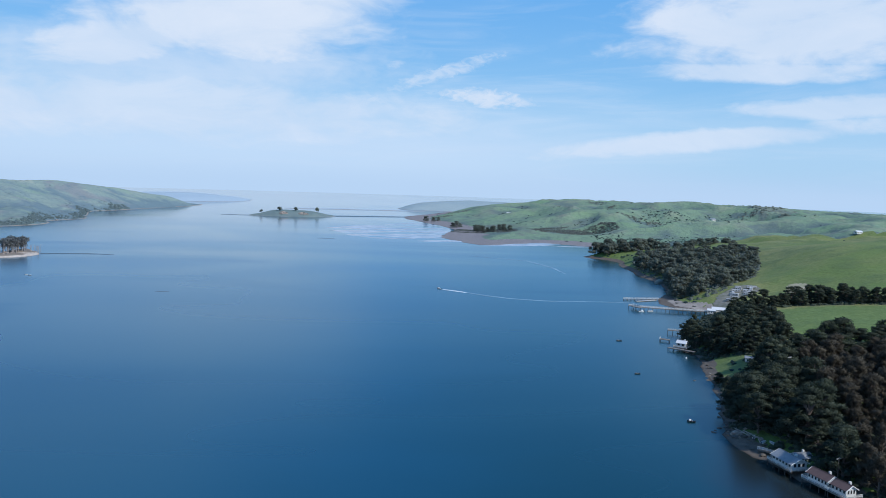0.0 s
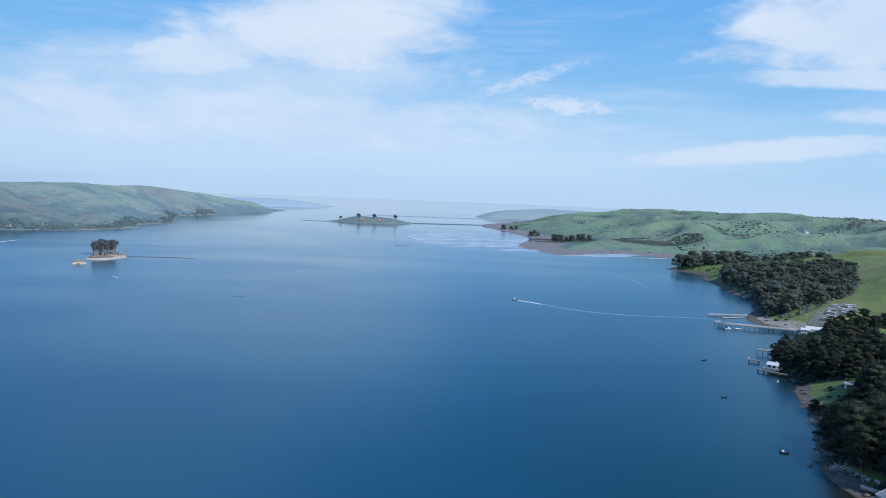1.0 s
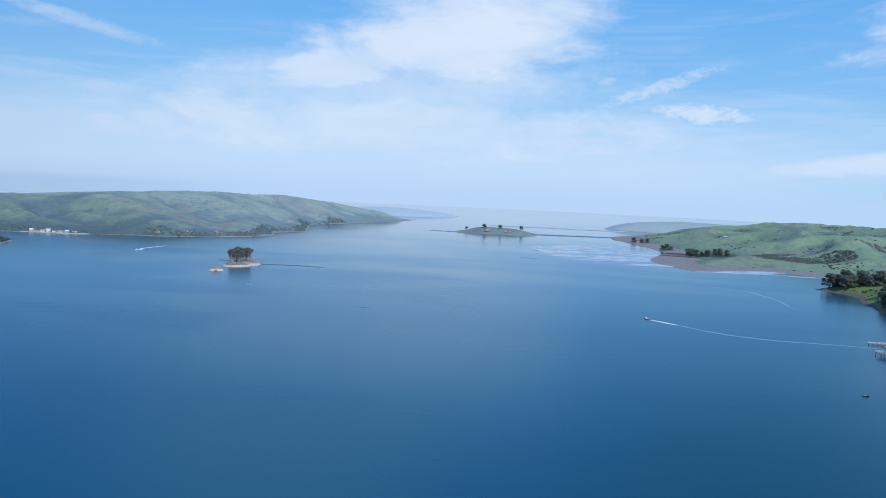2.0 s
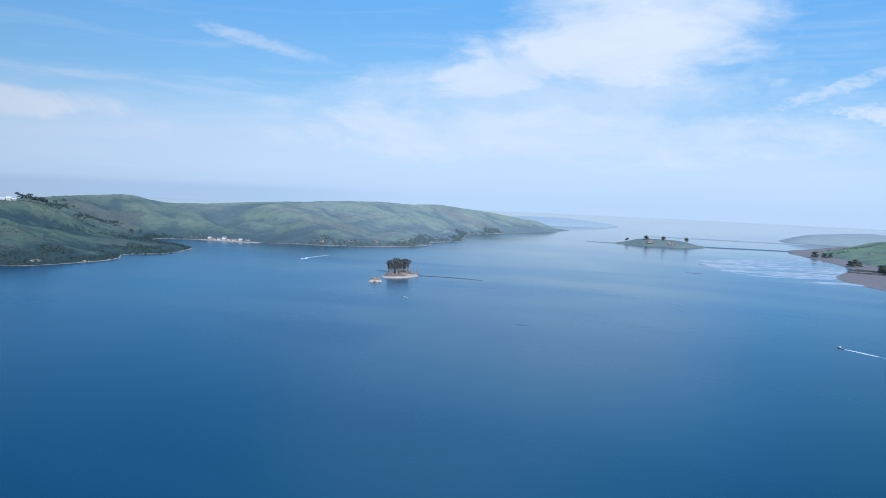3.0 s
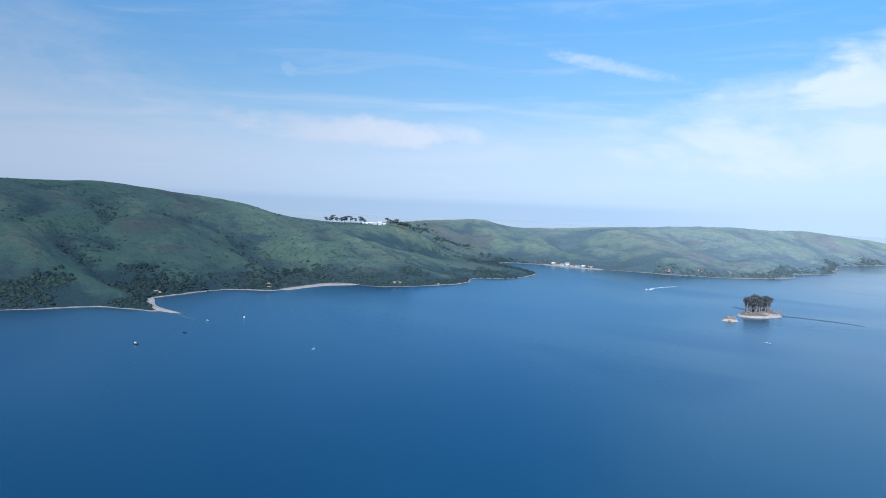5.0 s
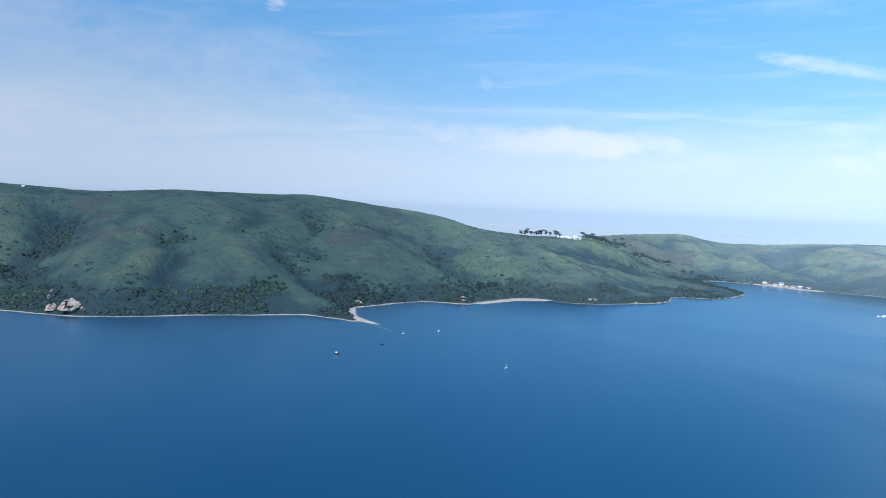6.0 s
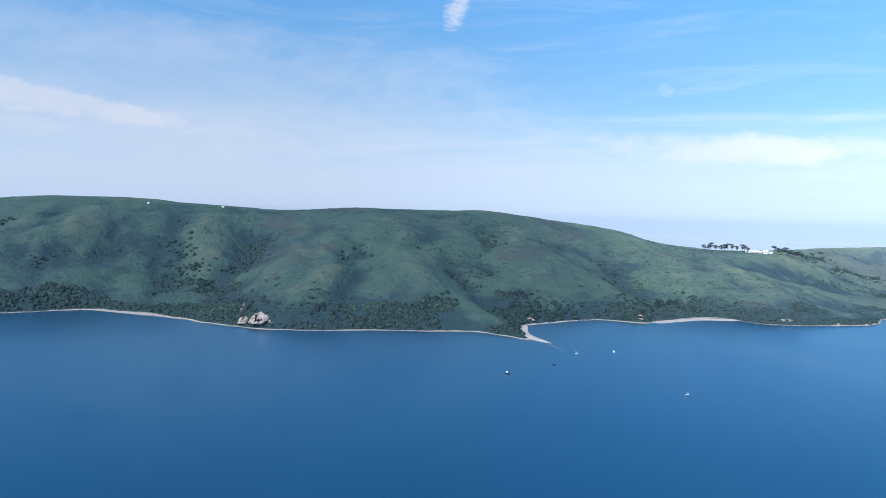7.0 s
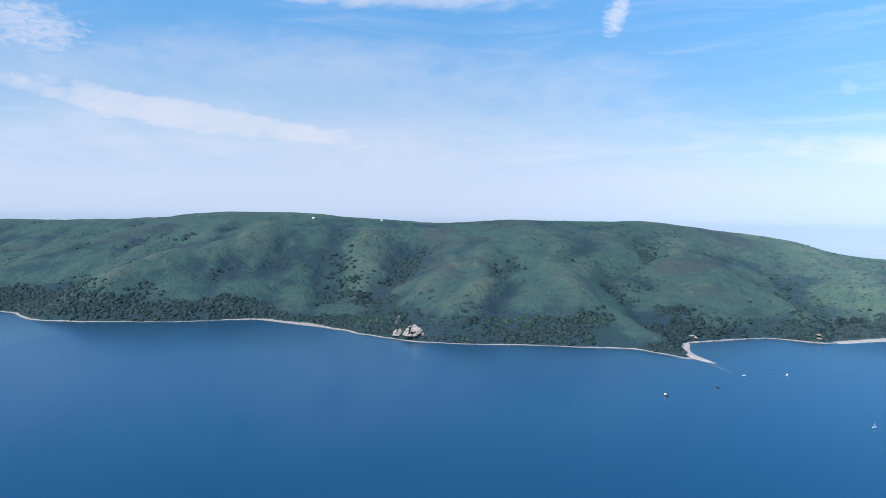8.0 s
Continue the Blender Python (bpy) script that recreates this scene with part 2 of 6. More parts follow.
def water_material():
    """Turbid blue-green water: a body colour under a soft gloss that grows with Fresnel."""
    m, n, b = material("bay_water")
    p = place(n)
    wide = n.noise(n.scaled(p, 0.0014, 0.0026, 0.0), 1.0, 2.0, 0.5, 1.2)
    drift = n.noise(n.scaled(p, 0.009, 0.022, 0.0), 1.0, 2.0, 0.5, 0.8)
    body = n.add("ShaderNodeBsdfDiffuse")
    sep = n.add("ShaderNodeSeparateXYZ")
    n.link(p, sep.inputs[0])
    # greener, more turbid water over the shallows of the east shore; dimmer western light put into a darker body colour
    shallow = n.ramp(n.math("ADD", sep.outputs[0], n.math("MULTIPLY", drift, 60.0)), -60.0, 100.0)
    open_water = n.mix(n.ramp(wide, 0.35, 0.65), (0.004, 0.050, 0.098), (0.006, 0.060, 0.112))
    open_water = n.mix(n.ramp(sep.outputs[0], -60.0, -420.0), open_water, (0.004, 0.037, 0.076))
    body_colour = n.mix(shallow, open_water, (0.003, 0.028, 0.032))
    # brown mud shows through along the near shore
    off = n.math("SUBTRACT", sep.outputs[0], n.math("MULTIPLY", n.math("SUBTRACT", sep.outputs[1], 300.0), 0.28))
    mud = n.math("MULTIPLY", n.ramp(n.math("ADD", off, n.math("MULTIPLY", drift, 16.0)), 108.0, 128.0), n.ramp(sep.outputs[1], 560.0, 440.0))
    n.link(n.mix(mud, body_colour, (0.016, 0.020, 0.017)), body.inputs["Color"])
    gloss = n.add("ShaderNodeBsdfGlossy")
    gloss.distribution = "MULTI_GGX"
    fresnel = n.add("ShaderNodeFresnel")
    fresnel.inputs["IOR"].default_value = 1.57
    ruffle = n.math("MULTIPLY", n.ramp(wide, 0.35, 0.65), 0.05)
    n.link(n.math("ADD", n.ramp(fresnel.outputs[0], 0.40, 0.90, 0.25, 0.07), ruffle), gloss.inputs["Roughness"])
    # wind lanes: long soft patches that mirror a little more or less, and narrow darker cat's paws
    lanes = n.noise(n.scaled(p, 0.0011, 0.0020, 0.0), 1.2, 2.0, 0.5, 1.4)
    paws = n.noise(n.scaled(p, 0.0020, 0.0060, 0.0), 1.0, 2.0, 0.5, 1.0)
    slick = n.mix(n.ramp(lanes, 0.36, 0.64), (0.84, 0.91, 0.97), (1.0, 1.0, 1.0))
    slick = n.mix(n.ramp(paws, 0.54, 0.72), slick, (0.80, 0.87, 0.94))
    # tint stands in for bluer sky on the waves and haze far out
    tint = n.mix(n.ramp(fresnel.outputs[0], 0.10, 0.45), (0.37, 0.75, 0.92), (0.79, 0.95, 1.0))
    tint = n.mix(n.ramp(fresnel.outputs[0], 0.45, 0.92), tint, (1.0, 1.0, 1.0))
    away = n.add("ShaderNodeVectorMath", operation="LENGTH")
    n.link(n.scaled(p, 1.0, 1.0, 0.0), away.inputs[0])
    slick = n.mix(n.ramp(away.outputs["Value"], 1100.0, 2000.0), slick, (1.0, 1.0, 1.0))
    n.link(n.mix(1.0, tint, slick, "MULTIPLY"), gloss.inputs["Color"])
    both = n.add("ShaderNodeMixShader")
    n.link(fresnel.outputs[0], both.inputs[0])
    n.link(body.outputs[0], both.inputs[1])
    n.link(gloss.outputs[0], both.inputs[2])
    out = [node for node in n.tree.nodes if node.type == "OUTPUT_MATERIAL"][0]
    n.link(both.outputs[0], out.inputs["Surface"])
    n.tree.nodes.remove(b)
    return m


WATER = water_material()
# second and third tones have distance haze mixed into the base colour
WEST_LAND = hill_grass("hazed_west_hill_grass",
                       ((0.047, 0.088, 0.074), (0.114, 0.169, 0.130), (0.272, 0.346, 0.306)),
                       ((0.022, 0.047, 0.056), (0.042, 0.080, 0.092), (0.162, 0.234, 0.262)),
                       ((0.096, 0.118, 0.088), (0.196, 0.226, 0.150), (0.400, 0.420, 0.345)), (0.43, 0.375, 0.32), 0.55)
EAST_LAND = grass_land("east_pasture_grass", (0.146, 0.220, 0.060), (0.262, 0.262, 0.104), (0.120, 0.165, 0.068), (0.17, 0.14, 0.115), 0.7, 2.4)
# far land: aerial haze is painted into these pale, bluish base colours
FAR_PASTURE = hill_grass("hazed_far_pasture_grass", ((0.208, 0.302, 0.198),) * 3, ((0.122, 0.172, 0.165),) * 3, ((0.290, 0.335, 0.232),) * 3, (0.30, 0.275, 0.275), 1.6)
FAR_RIDGE = grass_land("hazed_far_ridge_scrub", (0.335, 0.420, 0.440), (0.355, 0.435, 0.445), (0.300, 0.385, 0.415), (0.36, 0.38, 0.40), 0.6, 0.8)
FAR_LAND = grass_land("hazed_far_land", (0.44, 0.54, 0.61), (0.46, 0.56, 0.62), (0.42, 0.53, 0.60), (0.42, 0.44, 0.46), 0.5, 0.8)
ISLE_LAND = grass_land("islet_ground", (0.24, 0.20, 0.165), (0.33, 0.27, 0.22), (0.13, 0.125, 0.105), (0.58, 0.50, 0.43), 0.6, 1.9)
# the islet's blue-grey cast is distance haze in the colour
ISLE_GRASS = grass_land("hazed_islet_grass", (0.16, 0.235, 0.225), (0.20, 0.255, 0.24), (0.13, 0.19, 0.20), (0.33, 0.345, 0.34), 0.6, 0.5)
# wet sheen and mirrored sky are painted into the mud's pale colour
MUD = simple("tidal_mud", (0.54, 0.57, 0.62), 0.25, 0.0, (0.28, 0.32, 0.37), 0.06)
SHOAL = simple("dark_shoal_weed", (0.045, 0.080, 0.105), 0.4, 0.0, (0.075, 0.115, 0.14), 0.05)
CYPRESS = leaf_material("cypress_leaves", (0.040, 0.055, 0.043), (0.100, 0.120, 0.078), 0.75, 0.2)
EUCALYPT = leaf_material("eucalyptus_leaves", (0.046, 0.042, 0.034), (0.146, 0.126, 0.092), 0.75, 0.15)
CYPRESS_GREY = leaf_material("bay_laurel_leaves", (0.032, 0.060, 0.062), (0.060, 0.104, 0.092))
# ISLE_LEAF, WINDBREAK and GROVE: leaf colours lightened and greyed for distance haze
ISLE_LEAF = leaf_material("hazed_island_leaves", (0.150, 0.165, 0.180), (0.240, 0.245, 0.240))
WINDBREAK = leaf_material("hazed_windbreak_leaves", (0.150, 0.185, 0.210), (0.220, 0.260, 0.265))
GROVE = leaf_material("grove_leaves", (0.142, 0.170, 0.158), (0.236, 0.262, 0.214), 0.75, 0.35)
SCRUB = leaf_material("coyote_brush_leaves", (0.034, 0.063, 0.066), (0.058, 0.096, 0.088))
# bluish from the haze over the ranch hill, put into the leaf colour
RANCH_SCRUB = leaf_material("hazed_ranch_brush_leaves", (0.052, 0.092, 0.098), (0.088, 0.140, 0.130))
GULLY_OAK = leaf_material("gully_oak_leaves", (0.020, 0.042, 0.048), (0.046, 0.082, 0.076))
WILLOW = leaf_material("bright_willow_leaves", (0.048, 0.102, 0.074), (0.090, 0.158, 0.100))
# headland haze is part of this pale leaf colour
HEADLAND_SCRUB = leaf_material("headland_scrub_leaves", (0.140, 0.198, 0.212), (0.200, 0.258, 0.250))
MARSH = leaf_material("brown_marsh_leaves", (0.120, 0.138, 0.128), (0.185, 0.192, 0.170))
SPIT_SAND = simple("pale_beach_sand", (0.46, 0.395, 0.335), 0.95, 0.0, (0.34, 0.29, 0.245), 0.12)
SUNK_SAND = simple("sand_under_shallow_water", (0.065, 0.120, 0.165), 0.2, 0.0, (0.030, 0.075, 0.120), 0.12)
PALE_BARK = simple("bleached_bark", (0.38, 0.34, 0.32), 0.9, 0.0, (0.22, 0.19, 0.18), 0.6)
BARK = simple("grey_bark", (0.22, 0.18, 0.16), 0.9, 0.0, (0.08, 0.065, 0.055), 0.6)

# ---- land ----
def value_noise(x, y, seed):
    xi, yi = np.floor(x).astype(np.int64), np.floor(y).astype(np.int64)
    u, v = x - xi, y - yi
    u, v = u * u * (3 - 2 * u), v * v * (3 - 2 * v)

    def lattice(i, j):
        h = (i * 374761393 + j * 668265263 + seed * 982451653) & 0x7FFFFFFF
        h = ((h ^ (h >> 13)) * 1274126177) & 0x7FFFFFFF
        return ((h ^ (h >> 16)) & 0xFFFF) / 65535.0

    a, b, c, d = lattice(xi, yi), lattice(xi + 1, yi), lattice(xi, yi + 1), lattice(xi + 1, yi + 1)
    return (a * (1 - u) + b * u) * (1 - v) + (c * (1 - u) + d * u) * v


def fbm(x, y, size, seed, octaves=4):
    total, weight, out = 0.0, 1.0, 0.0
    for k in range(octaves):
        out = out + weight * value_noise(x / size + 17.3 * k, y / size - 9.1 * k, seed + k)
        total, weight, size = total + weight, weight * 0.5, size * 0.5
    return out / total * 2 - 1


def rounded(points, steps=5):
    """A closed smooth outline through the plan's corner points."""
    p = np.array(points, float)
    out = []
    for i in range(len(p)):
        a, b, c, d = p[i - 1], p[i], p[(i + 1) % len(p)], p[(i + 2) % len(p)]
        for t in np.linspace(0, 1, steps, endpoint=False):
            out.append(0.5 * (2 * b + (c - a) * t + (2 * a - 5 * b + 4 * c - d) * t * t + (3 * b - a - 3 * c + d) * t ** 3))
    return np.array(out)


def shore_distance(x, y, outline):
    """Metres inside the outline, minus outside."""
    best = np.full(x.shape, 1e12)
    inside = np.zeros(x.shape, bool)
    for (ax, ay), (bx, by) in zip(outline, np.roll(outline, -1, 0)):
        dx, dy = bx - ax, by - ay
        t = np.clip(((x - ax) * dx + (y - ay) * dy) / (dx * dx + dy * dy + 1e-9), 0, 1)
        best = np.minimum(best, (x - ax - t * dx) ** 2 + (y - ay - t * dy) ** 2)
        if ay != by:
            inside ^= ((ay > y) != (by > y)) & (x < dx * (y - ay) / dy + ax)
    return np.where(inside, 1, -1) * np.sqrt(best)


class Land:
    """A landform: a smooth outline in plan, a height for each place, one mesh."""

    def __init__(self, name, outline, cell, profile, mat, label, category, wobble=7.0, smooth=5, north=(), wet=0.0):
        line = rounded(outline, smooth)
        (x0, y0), (x1, y1) = line.min(0) - 3 * cell, line.max(0) + 3 * cell
        self.xs, self.ys = np.arange(x0, x1 + cell, cell), np.arange(y0, y1 + cell, cell)
        self.cell = cell
        gx, gy = np.meshgrid(self.xs, self.ys)
        self.sd = shore_distance(gx, gy, line) + wobble * fbm(gx, gy, 45.0, 5)
        self.z = np.where(self.sd > 0, profile(gx, gy, np.maximum(self.sd, 0)), np.maximum(self.sd * 0.12, -4.0))
        # metres by which each place lies below its surroundings, for cover and relief shade in the colour; the foot of
        # a wet slope counts as low ground
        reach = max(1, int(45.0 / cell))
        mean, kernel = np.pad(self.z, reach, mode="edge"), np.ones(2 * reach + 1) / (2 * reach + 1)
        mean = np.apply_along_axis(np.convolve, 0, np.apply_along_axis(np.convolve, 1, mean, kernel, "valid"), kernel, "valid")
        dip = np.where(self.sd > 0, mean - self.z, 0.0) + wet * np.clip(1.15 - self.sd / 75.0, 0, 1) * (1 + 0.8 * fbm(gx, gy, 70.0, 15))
        keep = self.sd > -2.5 * cell
        cells = keep[:-1, :-1] | keep[1:, :-1] | keep[:-1, 1:] | keep[1:, 1:]
        # what lies beyond each line across the land is a piece of its own
        pieces = [(name, mat, label, cells)]
        for over, title, stuff, words in north:
            beyond = over(gx, gy + 9.0 * fbm(gx, gy, 120.0, 2))[:-1, :-1]
            last = pieces.pop()
            pieces += [(*last[:3], last[3] & ~beyond), (title, stuff, words, last[3] & beyond)]
        for title, stuff, words, chosen in pieces:
            index = -np.ones(gx.shape, int)
            used = np.zeros(gx.shape, bool)
            for s in ((slice(None, -1), slice(None, -1)), (slice(1, None), slice(None, -1)), (slice(None, -1), slice(1, None)), (slice(1, None), slice(1, None))):
                used[s] |= chosen
            index[used] = np.arange(used.sum())
            verts = np.stack([gx[used], gy[used], self.z[used]], 1)
            j, i = np.nonzero(chosen)
            faces = np.stack([index[j, i], index[j, i + 1], index[j + 1, i + 1], index[j + 1, i]], 1)
            mesh = bpy.data.meshes.new(title)
            mesh.from_pydata(verts.tolist(), [], faces.tolist())
            mesh.polygons.foreach_set("use_smooth", [True] * len(faces))
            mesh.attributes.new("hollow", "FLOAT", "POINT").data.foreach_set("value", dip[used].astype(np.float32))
            mesh.materials.append(stuff)
            tagged(new(title, mesh), words, category, kind="structure")

    def _at(self, grid, x, y):
        u = np.clip((np.asarray(x) - self.xs[0]) / self.cell, 0, len(self.xs) - 1.001)
        v = np.clip((np.asarray(y) - self.ys[0]) / self.cell, 0, len(self.ys) - 1.001)
        i, j = u.astype(int), v.astype(int)
        u, v = u - i, v - j
        return (grid[j, i] * (1 - u) + grid[j, i + 1] * u) * (1 - v) + (grid[j + 1, i] * (1 - u) + grid[j + 1, i + 1] * u) * v

    def height(self, x, y):
        return self._at(self.z, x, y)

    def inside(self, x, y):
        return self._at(self.sd, x, y)


def line_distance(x, y, line):
    """Metres to an open line in plan."""
    best = np.full(x.shape, 1e12)
    for (ax, ay), (bx, by) in zip(line, line[1:]):
        dx, dy = bx - ax, by - ay
        t = np.clip(((x - ax) * dx + (y - ay) * dy) / (dx * dx + dy * dy), 0, 1)
        best = np.minimum(best, (x - ax - t * dx) ** 2 + (y - ay - t * dy) ** 2)
    return np.sqrt(best)


def strand_width(x, y):
    """Metres of open beach below the western hills: mere ribbons but for two sandy coves."""
    wide = np.clip(1.0 + 8.0 * fbm(x, y, 170.0, 77, 2), 0.4, 5.0)
    return wide + 13.0 * np.exp(-((x + 942) / 60.0) ** 2 - ((y + 92) / 48.0) ** 2) + 12.0 * np.exp(-((x + 870) / 50.0) ** 2 - ((y - 545) / 42.0) ** 2)


# gullies (minus) and spurs (plus) of the western hills: line in plan, half width, metres
WEST_FOLDS = (
    (((-950, -18), (-976, -10), (-1058, 7), (-1110, 16), (-1185, 34)), 40.0, -30.0),
    (((-976, -10), (-1030, -50), (-1090, -70), (-1150, -112)), 30.0, -17.0),
    (((-1070, -10), (-1130, -28), (-1260, -40)), 26.0, 8.0),
    (((-970, -95), (-1040, -120), (-1110, -154)), 34.0, -9.0),
    (((-960, -385), (-994, -325), (-1040, -290), (-1090, -264), (-1140, -228), (-1260, -190)), 34.0, 16.0),
    (((-985, -480), (-1034, -455), (-1063, -412), (-1090, -350), (-1150, -310)), 36.0, -17.0),
    (((-935, -190), (-1000, -205), (-1080, -200), (-1240, -190)), 44.0, 7.0),
    (((-1000, 50), (-1040, 100), (-1085, 160), (-1120, 200), (-1230, 250)), 38.0, 13.0),
    (((-960, 180), (-1010, 210), (-1050, 235), (-1110, 262)), 24.0, -9.0),
    (((-880, 100), (-915, 135), (-950, 186), (-1000, 235), (-1070, 288), (-1220, 340)), 30.0, 10.0),
    (((-850, 330), (-920, 335), (-1000, 330)), 30.0, -8.0),
    (((-909, 117), (-950, 143), (-981, 170), (-1010, 205), (-1050, 226), (-1100, 240)), 11.0, 9.0),
    (((-875, 538), (-930, 540), (-1000, 533), (-1060, 520), (-1135, 476)), 42.0, -19.0),
    (((-1000, 533), (-1040, 480), (-1090, 440)), 26.0, -9.0),
    (((-925, 600), (-975, 640), (-1030, 690)), 46.0, 12.0),
    (((-900, 400), (-1000, 420), (-1100, 425)), 36.0, 9.0),
    (((-930, 1175), (-1020, 1200), (-1100, 1230)), 34.0, -17.0),
    (((-860, 1240), (-960, 1290), (-1060, 1320)), 38.0, 18.0),
    (((-790, 1320), (-880, 1390), (-1000, 1440)), 36.0, -19.0),
    (((-780, 1460), (-880, 1520), (-1000, 1560)), 44.0, 17.0),
    (((-800, 1640), (-900, 1690)), 36.0, -17.0),
    (((-890, 815), (-970, 850), (-1050, 870)), 36.0, -9.0),
)


def past_the_gully(x, y):
    return y + 110.0 * fbm(x, y, 45.0, 83, 3) > 506.0


def past_the_inlet(x, y):
    """North of the inlet."""
    return y > 1085.0


def west_profile(x, y, sd):
    crest = np.interp(y, (-1300, -590, -440, -360, -290, -153, -60, 57, 198, 315, 396, 510, 603, 668, 700, 780, 850, 940, 1004, 1090, 1166, 1198, 1232, 1300, 1393, 1620, 1836, 1990, 2090, 2170, 2250, 2330, 2400),
                      (105, 112, 118.5, 126, 129.5, 130, 125, 118, 124, 122, 128, 112, 103, 84, 79, 69, 63, 66, 70, 76, 79, 73, 65, 66, 72, 80.5, 77, 73, 65, 56, 44, 30, 12))
    crest = np.convolve(np.pad(crest[:, 0], 4, mode="edge"), np.ones(9) / 9, "valid")[:, None]
    widest = sd.max(1)
    widest = np.convolve(np.pad(widest, 20, mode="edge"), np.ones(41) / 41, "valid")[:, None]
    widest = np.maximum(widest, 60.0)
    u = np.clip(sd / widest, 0, 1)
    strand = strand_width(x, y)
    beach = np.minimum(sd, strand) * 0.062
    rise = np.clip((sd - strand) / (widest - strand), 0, 1)
    bluff = 8.0 * np.clip((sd - strand) / 22.0, 0, 1) ** 0.7 * (0.6 + 0.4 * fbm(x, y, 90.0, 31))
    swell = 0.25 * np.sin(rise * math.pi / 2) ** 1.15 + 0.75 * rise
    # rounded spurs with gullies between them run from the crest down to the shore
    warp = y + 60.0 * fbm(x, y, 260.0, 3) + 0.25 * x
    billow = np.sqrt(fbm(warp, 0.28 * x, 150.0, 9, 3) ** 2 + 0.004) * 2.4
    cut = np.sin(np.pi * np.clip(rise, 0, 1) ** 0.85) ** 0.9
    z = beach + bluff + (crest - 10.0) * swell + 9.0 * (1 - 0.65 * np.exp(-((y - 820.0) / 170.0) ** 2)) * cut * (billow - 0.55) + 4.0 * fbm(x, y, 95.0, 12, 5) * np.sqrt(cut) - 7.0 * np.clip(1 - 5.0 * np.abs(fbm(x * 0.5, y, 120.0, 47, 4)), 0, 1) * cut
    for line, wide, high in WEST_FOLDS:
        z = z + 0.7 * high * np.exp(-(line_distance(x + 14 * fbm(x, y, 80.0, 51), y + 14 * fbm(x, y, 80.0, 52), line) / (1.25 * wide)) ** 2) * np.minimum(cut * 1.6, 1)
    z = beach + (z - beach) * (1 - 0.60 * np.exp(-((x + 985) / 185.0) ** 2 - ((y - 930) / 105.0) ** 2))
    z = beach + (z - beach) * (1 - 0.30 * np.exp(-((x + 1065) / 140.0) ** 2 - ((y - 985) / 72.0) ** 2))
    # the level hilltop of the ranch
    flat = np.exp(-((x + 1205) / 92.0) ** 4 - np.abs((y - 815) / 112.0) ** 3)
    z = z * (1 - flat) + 64.5 * flat
    return np.maximum(z, beach + 0.10 * np.clip(sd - strand, 0, None))


def east_profile(x, y, sd):
    bank = 7.0 * np.clip((sd - 4.0) / 16.0, 0, 1) ** 0.8 * np.clip((1180.0 - y) / 120.0, 0, 1) * (1 - 0.85 * np.exp(-((x - 205.0) / 24.0) ** 4 - ((y - 655.0) / 36.0) ** 4))
    marsh = np.clip((y - 1150.0) / 120.0, 0, 1)
    inland = np.maximum(sd - 12.0 - 50.0 * marsh, 0)
    rise = 64.0 * (1 - np.exp(-inland / 420.0))
    roll = fbm(x, y, 420.0, 21, 3)
    near = np.clip(1 - sd / 30.0, 0, 1)
    z = np.minimum(sd, 8.0) * 0.09 + bank + rise + 16.0 * roll * np.clip(inland / 400.0, 0, 1) + 28.0 * (0.42 - np.abs(fbm(x, y, 190.0, 71, 3)) * 2.2) * np.clip(inland / 200.0, 0, 1) * np.clip((y - 900.0) / 200.0, 0, 1) + 1.2 * fbm(x, y, 40.0, 8) * (1 - near)
    far_right = np.clip((x - 650.0) / 600.0, 0, 1) * np.clip((y - 1250.0) / 400.0, 0, 1)
    z = z * (1 - 0.42 * far_right * far_right * (3 - 2 * far_right))
    for bx, by, wx, wy, top in EAST_HILLS:
        z = z + top * np.exp(-((x - bx) / wx) ** 2 - ((y - by) / wy) ** 2) * np.clip(inland / 120.0, 0, 1)
    return np.maximum(z, np.minimum(sd, 8.0) * 0.06)


EAST_HILLS = ((410.0, 740.0, 105.0, 150.0, 24.0), (620.0, 1250.0, 200.0, 130.0, 12.0), (250.0, 1720.0, 150.0, 120.0, 14.0), (560.0, 1800.0, 120.0, 200.0, 12.0), (330.0, 2300.0, 240.0, 150.0, 16.0), (40.0, 2230.0, 170.0, 140.0, 20.0))
WEST_SHORE = ((-1180, -1300), (-1060, -760), (-975, -449), (-911, -368), (-912, -251), (-945, -146), (-930, -98), (-890, -33), (-822, 45), (-806, 95), (-803, 203), (-800, 256),
              (-776, 285), (-742, 309), (-790, 316), (-828, 328), (-850, 357), (-882, 422), (-851, 467), (-864, 500), (-890, 580), (-842, 615), (-833, 706), (-841, 756), (-882, 801),
              (-868, 845), (-883, 899), (-918, 959), (-985, 985), (-1060, 1010), (-1090, 1045), (-1056, 1086), (-1015, 1106), (-958, 1121), (-927, 1140), (-879, 1177))
WEST_TIP = ((-832, 1190), (-761, 1250), (-716, 1341), (-725, 1402), (-748, 1460), (-724, 1556), (-778, 1670), (-842, 1841), (-819, 1923), (-749, 2392), (-830, 2440),
            (-1010, 2300), (-1250, 1900), (-1480, 1400), (-1640, 900), (-1740, 300), (-1800, -400), (-1820, -1300))
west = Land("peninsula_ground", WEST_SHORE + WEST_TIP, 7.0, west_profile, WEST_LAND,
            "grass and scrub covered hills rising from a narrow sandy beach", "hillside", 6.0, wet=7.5)
